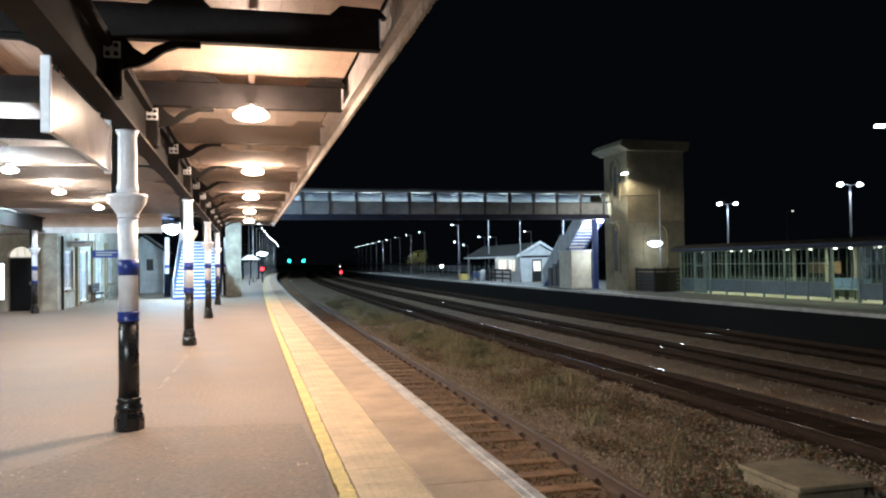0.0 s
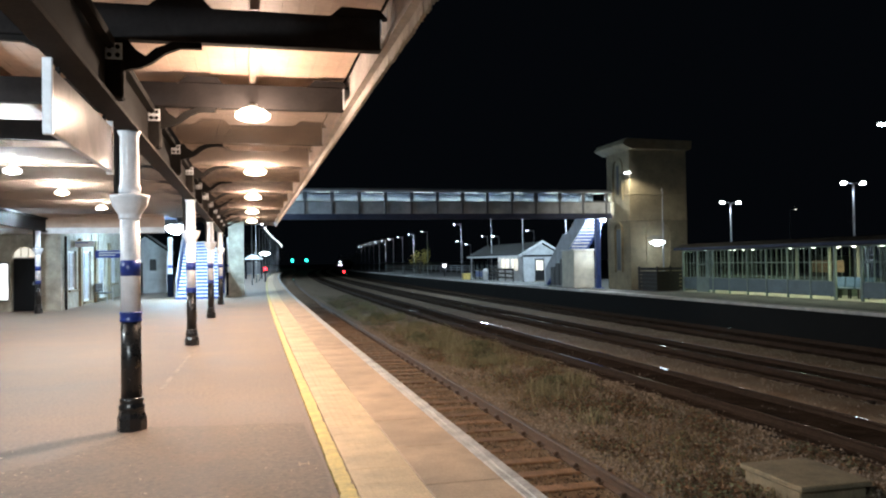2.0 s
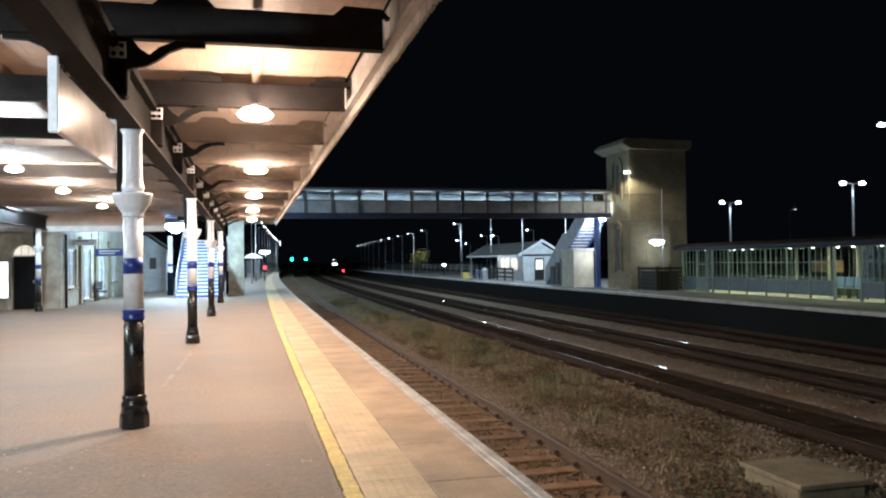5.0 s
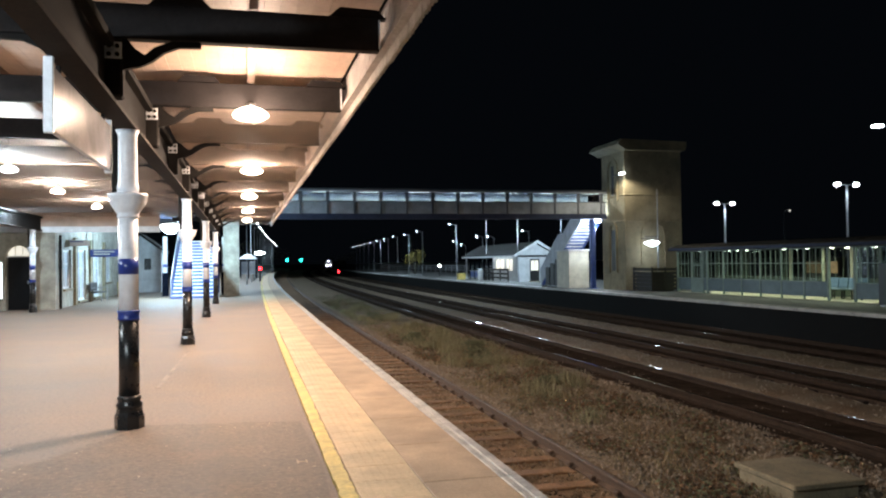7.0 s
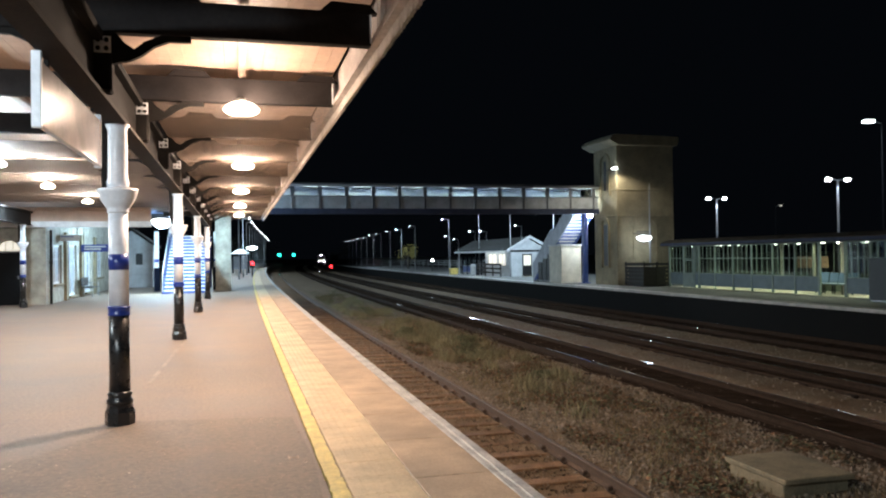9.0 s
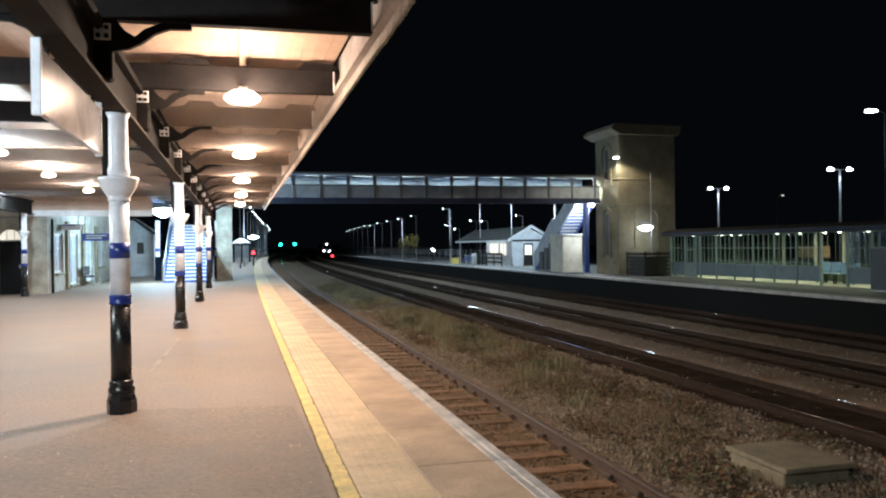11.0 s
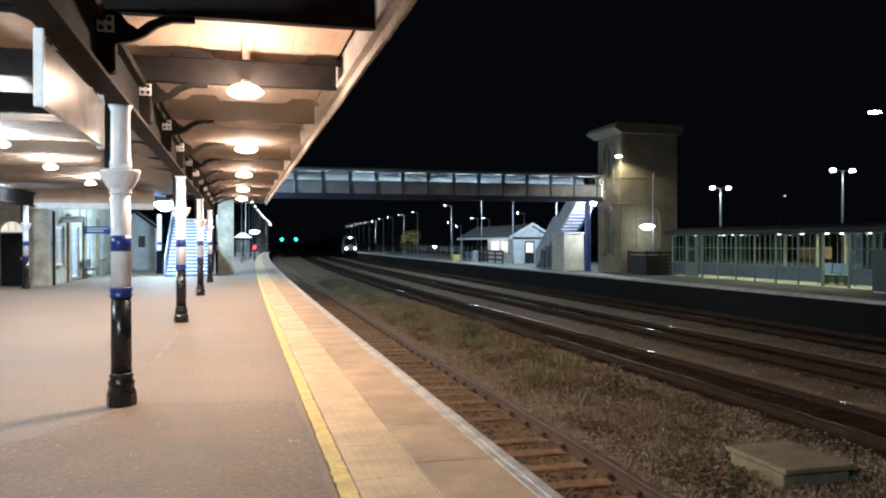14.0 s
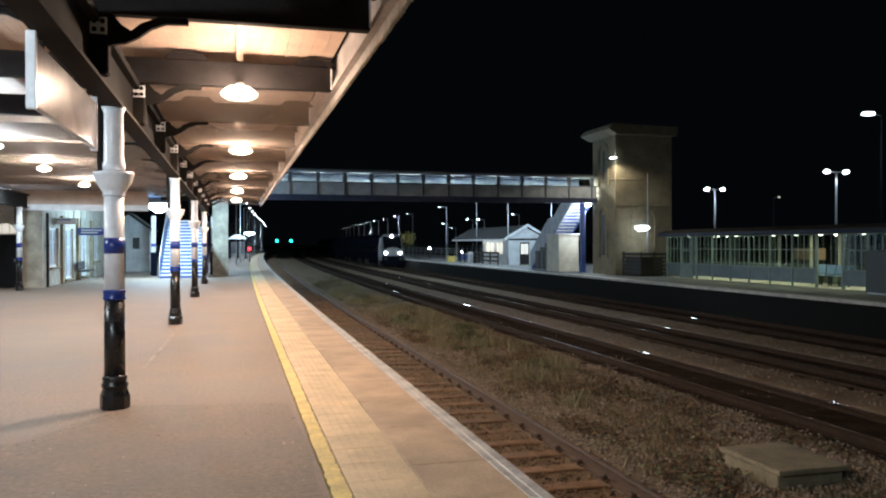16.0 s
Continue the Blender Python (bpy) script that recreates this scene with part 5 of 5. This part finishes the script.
for z in (0.45, 0.75, 1.05):
    part("rail", sweep([(27.43, FAR + z), (27.449, FAR + z), (27.449, FAR + z + 0.09), (27.43, FAR + z + 0.09)], steps(76, 200, 31)), GALV, fn)

# small open shelter far along the near platform
ps = thing("platform_shelter", on_curve(-1.0, 98, 0), "small open shelter with a pale roof on the platform", "shelter")
for x in (-0.9, 0.0, 0.9):
    for y in (-0.6, 0.6):
        part("post", box(x - 0.06, x + 0.06, y - 0.06, y + 0.06, 0, 2.3), TRAINDARK, ps)
part("roof", prism([(-1.2, 2.3), (1.2, 2.3), (0.3, 2.85), (-0.3, 2.85)], "y", -0.9, 0.9), LIGHTWALL, ps)
part("screen", box(-0.84, 0.84, 0.60, 0.63, 0.5, 2.0), POSTER, ps)
for off, y in ((-1.7, 66), (0.5, 84)):
    dl = thing("dish_lamp", on_curve(off, y, 0), "bright dish lantern on a short platform post", "lamp", "dish lamps on the platform")
    part("post", lathe([(0.05, 0), (0.04, 2.6)], 8), TRAINDARK, dl)
    part("lantern", lathe([(0.12, 2.6), (0.55, 2.78), (0.55, 2.86), (0.1, 2.98)], 14), LAMPCOOL, dl)

# ---- signals ----
def signal(m, h, glass_mat, label, sx=0.10):
    t = thing("railway_signal", m, label, "signal", "signals along the line")
    part("post", lathe([(0.07, 0), (0.06, h)], 8), DARK, t)
    part("head", box(-0.22, 0.22, -0.10, 0.10, h, h + 0.8, bevel=0.03), DARK, t)
    part("lens", box(-sx, sx, -0.13, -0.102, h + 0.4 - sx, h + 0.4 + sx, bevel=0.02), glass_mat, t, "glowing signal lens")
    return t


signal(on_curve(1.0, 300, -1.3), 3.9, GREENLIGHT, "signal post showing a green light", 0.45)
signal(on_curve(6.2, 300, -1.3), 3.9, GREENLIGHT, "signal post showing a green light", 0.45)
signal(on_curve(18.15, 232, -1.4), 0.2, REDLIGHT, "low ground signal showing a red light", 0.30)
signal(on_curve(0.55, 78, 0), 0.85, REDLIGHT, "platform signal showing a red light", 0.13)

# unseen block, added so the train's lights stay hidden at the start
lh = thing("lineside_hut", on_curve(19.9, 400, -1.45), "added dark block that hides the train's lights at first", "hut")
part("wall", box(0, 4.0, 0, 5.0, 0, 4.4), DARKBRICK, lh)
part("roof", box(-0.15, 4.15, -0.15, 5.15, 4.401, 4.6), DARKBRICK, lh)
# shrubs and trees beyond the platforms
def tree(x, y, z, h, r, n, leafmat, label):
    t = thing("tree", pose(x, y, z), label, "tree", "trees by the line")
    bm = tube([(0, 0, 0), (0.05, 0, h * 0.35), (0.0, 0.05, h * 0.8)], [0.16, 0.11, 0.03], 8)
    limbs = []
    for i in range(9):
        a = i * 2.4
        z0 = h * (0.3 + 0.05 * i)
        e = (r * 0.75 * math.cos(a), r * 0.75 * math.sin(a), z0 + h * 0.22)
        limbs.append(e)
        tube([(0, 0, z0), (e[0] * 0.5, e[1] * 0.5, z0 + h * 0.14), e], [0.06, 0.04, 0.015], 6, bm)
    part("trunk", bm, BARK, t)
    vs, fs_ = [], []
    for _ in range(n):
        e = rs.choice(limbs)
        c = Vector((e[0] + rs.gauss(0, r * 0.28), e[1] + rs.gauss(0, r * 0.28), e[2] + rs.gauss(0, h * 0.09)))
        m = Matrix.Translation(c) @ Euler((rs.uniform(0, 6), rs.uniform(0, 6), rs.uniform(0, 6))).to_matrix().to_4x4()
        s = rs.uniform(0.05, 0.12)
        k = len(vs)
        vs += [m @ Vector(q) for q in ((-s * 0.5, 0, 0), (0, -s, 0), (s * 0.5, 0, 0), (0, s, 0))]
        fs_.append((k, k + 1, k + 2, k + 3))
    me = bpy.data.meshes.new("crown")
    me.from_pydata(vs, [], fs_)
    me.materials.append(leafmat)
    ob = new("crown", me)
    ob.parent = t
    return t


tree(22.2 + bend(113), 113, FAR, 3.3, 1.15, 620, LEAF, "small tree with yellow leaves lit by a lamp")
# unseen trees added; those near y 330 screen the train's first lights
for x, y, h in ((24.5, 330, 7), (27, 345, 8), (22.0, 335, 5), (-6, 210, 9), (-10, 240, 10), (-4, 330, 9), (9.2, 620, 10)):
    tree(x + bend(y), y, -1.4, h, h * 0.35, 900, BUSH, "added dark tree beside the line")


# ---- coping, slabs and tactile paving on the near platform ----
def plate(w, l, t, bumps=0):
    bm = box(-w / 2, w / 2, -l / 2, l / 2, -t, 0, bevel=0.006)
    if bumps:
        for i in range(bumps):
            for j in range(bumps):
                x, y = -w / 2 + w * (i + 0.5) / bumps, -l / 2 + l * (j + 0.5) / bumps
                lathe([(0.016, 0.0003), (0.010, 0.003)], 6, bm, x, y)
    return bm


def mesh_of(name, bm, material):
    me = bpy.data.meshes.new(name)
    bm.to_mesh(me)
    bm.free()
    me.materials.append(material)
    return me


SL_L, TA_L = 1.24, 0.45
slab_me = mesh_of("paving_slab", plate(0.60, SL_L - 0.012, 0.06), SLAB)
cop = box(-0.0775, -0.020, -SL_L / 2 + 0.006, SL_L / 2 - 0.006, -0.22, 0, bevel=0.005)
box(-0.012, 0.0775, -SL_L / 2 + 0.006, SL_L / 2 - 0.006, -0.22, 0.002, cop, 0.008)
cop_me = mesh_of("coping_stone", cop, WHITEPAINT)
tac_me = mesh_of("tactile_paving", plate(0.50, TA_L - 0.003, 0.05, 7), TACTILE)
tac_far = mesh_of("tactile_paving", plate(0.50, TA_L * 4 - 0.006, 0.05), TACTILE)
rng = random.Random(8)


def lay(me, off, y, jit=0.0015):
    ob = new(me.name.split(".")[0], me)
    ob.parent = near
    ob.matrix_basis = on_curve(off, y, rng.uniform(-jit, 0.0)) @ pose(0, 0, 0, rng.uniform(-0.04, 0.04), rng.uniform(-0.04, 0.04), rng.uniform(-0.1, 0.1))


y = -6.0
while y < 178:
    lay(slab_me, 1.575, y)
    lay(cop_me, 1.955, y)
    y += SL_L
y = -6.0
while y < 40:
    lay(tac_me, 1.02, y)
    y += TA_L
while y < 178:
    lay(tac_far, 1.02, y + TA_L * 1.5)
    y += TA_L * 4


# ---- train ----
def coach(name, label, lead):
    t = thing(name, pose(0, 0, 0), label, "train", "" if lead else "train carriages")
    L = 20.0
    sec = [(-1.33, 0.75), (-1.36, 1.2), (-1.36, 2.3), (-1.15, 3.3), (-0.7, 3.72), (0, 3.82), (0.7, 3.72), (1.15, 3.3), (1.36, 2.3), (1.36, 1.2), (1.33, 0.75)]
    if lead:
        bm = bmesh.new()
        rings = []
        for y, sx, low, top in ((0.0, 0.90, 0.90, 0.40), (0.10, 0.95, 0.82, 0.46), (0.45, 0.97, 0.75, 0.62), (1.05, 0.985, 0.75, 0.93), (1.4, 1.0, 0.75, 1.0), (L, 1.0, 0.75, 1.0)):
            rings.append([bm.verts.new((u * sx, y, low + (v - 0.75) * top)) for u, v in sec])
        for a, b in zip(rings, rings[1:]):
            for i in range(len(sec) - 1):
                bm.faces.new((a[i], b[i], b[i + 1], a[i + 1]))
            bm.faces.new((a[-1], b[-1], b[0], a[0]))
        bm.faces.new(rings[0])
        bm.faces.new(list(reversed(rings[-1])))
        bmesh.ops.recalc_face_normals(bm, faces=bm.faces)
        cab = part("body", bm, TRAINPALE, t, "pale painted rounded cab and body")
        # near-black paint stands in for the unlit side; only the cab stays pale
        part("rear_body", prism([(u * 1.004, v * 1.002) for u, v in sec], "y", 2.2, L + 0.01), TRAINDARK, t, "body side painted near black in place of night shade")
        part("windscreen", prism([(0.02, 2.06), (0.40, 2.72), (0.93, 3.50), (1.10, 3.50), (0.75, 2.7), (0.25, 2.0)], "x", -1.02, 1.02), SCREEN, cab, "dark raked windscreen")
        for s in (-1, 1):
            o = part("headlight", lathe([(0.12, -0.03), (0.12, 0.05)], 14), HEADLIGHT, cab, "bright round headlight")
            o.matrix_basis = pose(s * 0.80, -0.02, 1.62, 90, 0, 0)
        o = part("top_light", lathe([(0.10, -0.03), (0.10, 0.05)], 14), HEADLIGHT, cab)
        o.matrix_basis = pose(0.0, 0.88, 3.50, 90, 0, 0)
        part("front_skirt", box(-1.22, 1.22, -0.04, 0.5, 0.25, 1.28, bevel=0.05), TRAINDARK, t, "dark lower front")
        for s in (-1, 1):
            o = part("buffer", lathe([(0.09, 0), (0.09, 0.25), (0.2, 0.26), (0.2, 0.32)], 12), DARK, t)
            o.matrix_basis = pose(s * 0.87, -0.03, 0.97, 90, 0, 0)
    else:
        # painted near black so the unlit carriage sinks into the night
        part("body", prism(sec, "y", 0.2, L), TRAINDARK, t)
    for s in (-1, 1):
        part("lower_stripe", box(min(s * 1.365, s * 1.385), max(s * 1.365, s * 1.385), 2.2, L - 0.1, 0.85, 1.5), TRAINDARK, t)
        for i in range(7):
            y = 4.0 + 2.2 * i
            part("window", box(min(s * 1.362, s * 1.39), max(s * 1.362, s * 1.39), y, y + 1.5, 1.75, 2.45), SCREEN, t)
    for y in (2.8, 5.2, L - 5.2, L - 2.8):
        bm = tube([(-0.78, y, 0.46), (0.78, y, 0.46)], 0.07, 8)
        for s in (-1, 1):
            tube([(s * 0.69, y, 0.46), (s * 0.82, y, 0.46)], 0.455, 20, bm)
        part("wheelset", bm, DARK, t)
    part("underframe", box(-1.0, 1.0, 6.5, L - 6.5, 0.25, 0.745, bevel=0.05), TRAINDARK, t)
    return t


TRAIN = [coach("locomotive", "pale locomotive with three bright headlights approaching on the far track", True)]
for i in range(6):
    TRAIN.append(coach("railway_carriage", "passenger carriage behind the locomotive, painted near black as night shade", False))


def motions():
    """The train runs in along the far track at a steady 27 metres a second."""
    for i, c in enumerate(TRAIN):
        rows = []
        for k in range(17):
            y = 88.3 + 27.0 * (16 - k) + 20.6 * i
            rows.append((float(k), on_curve(TRACKS[3][0] + 0.0, y, RAIL)))
        walk(c, rows)


motions()
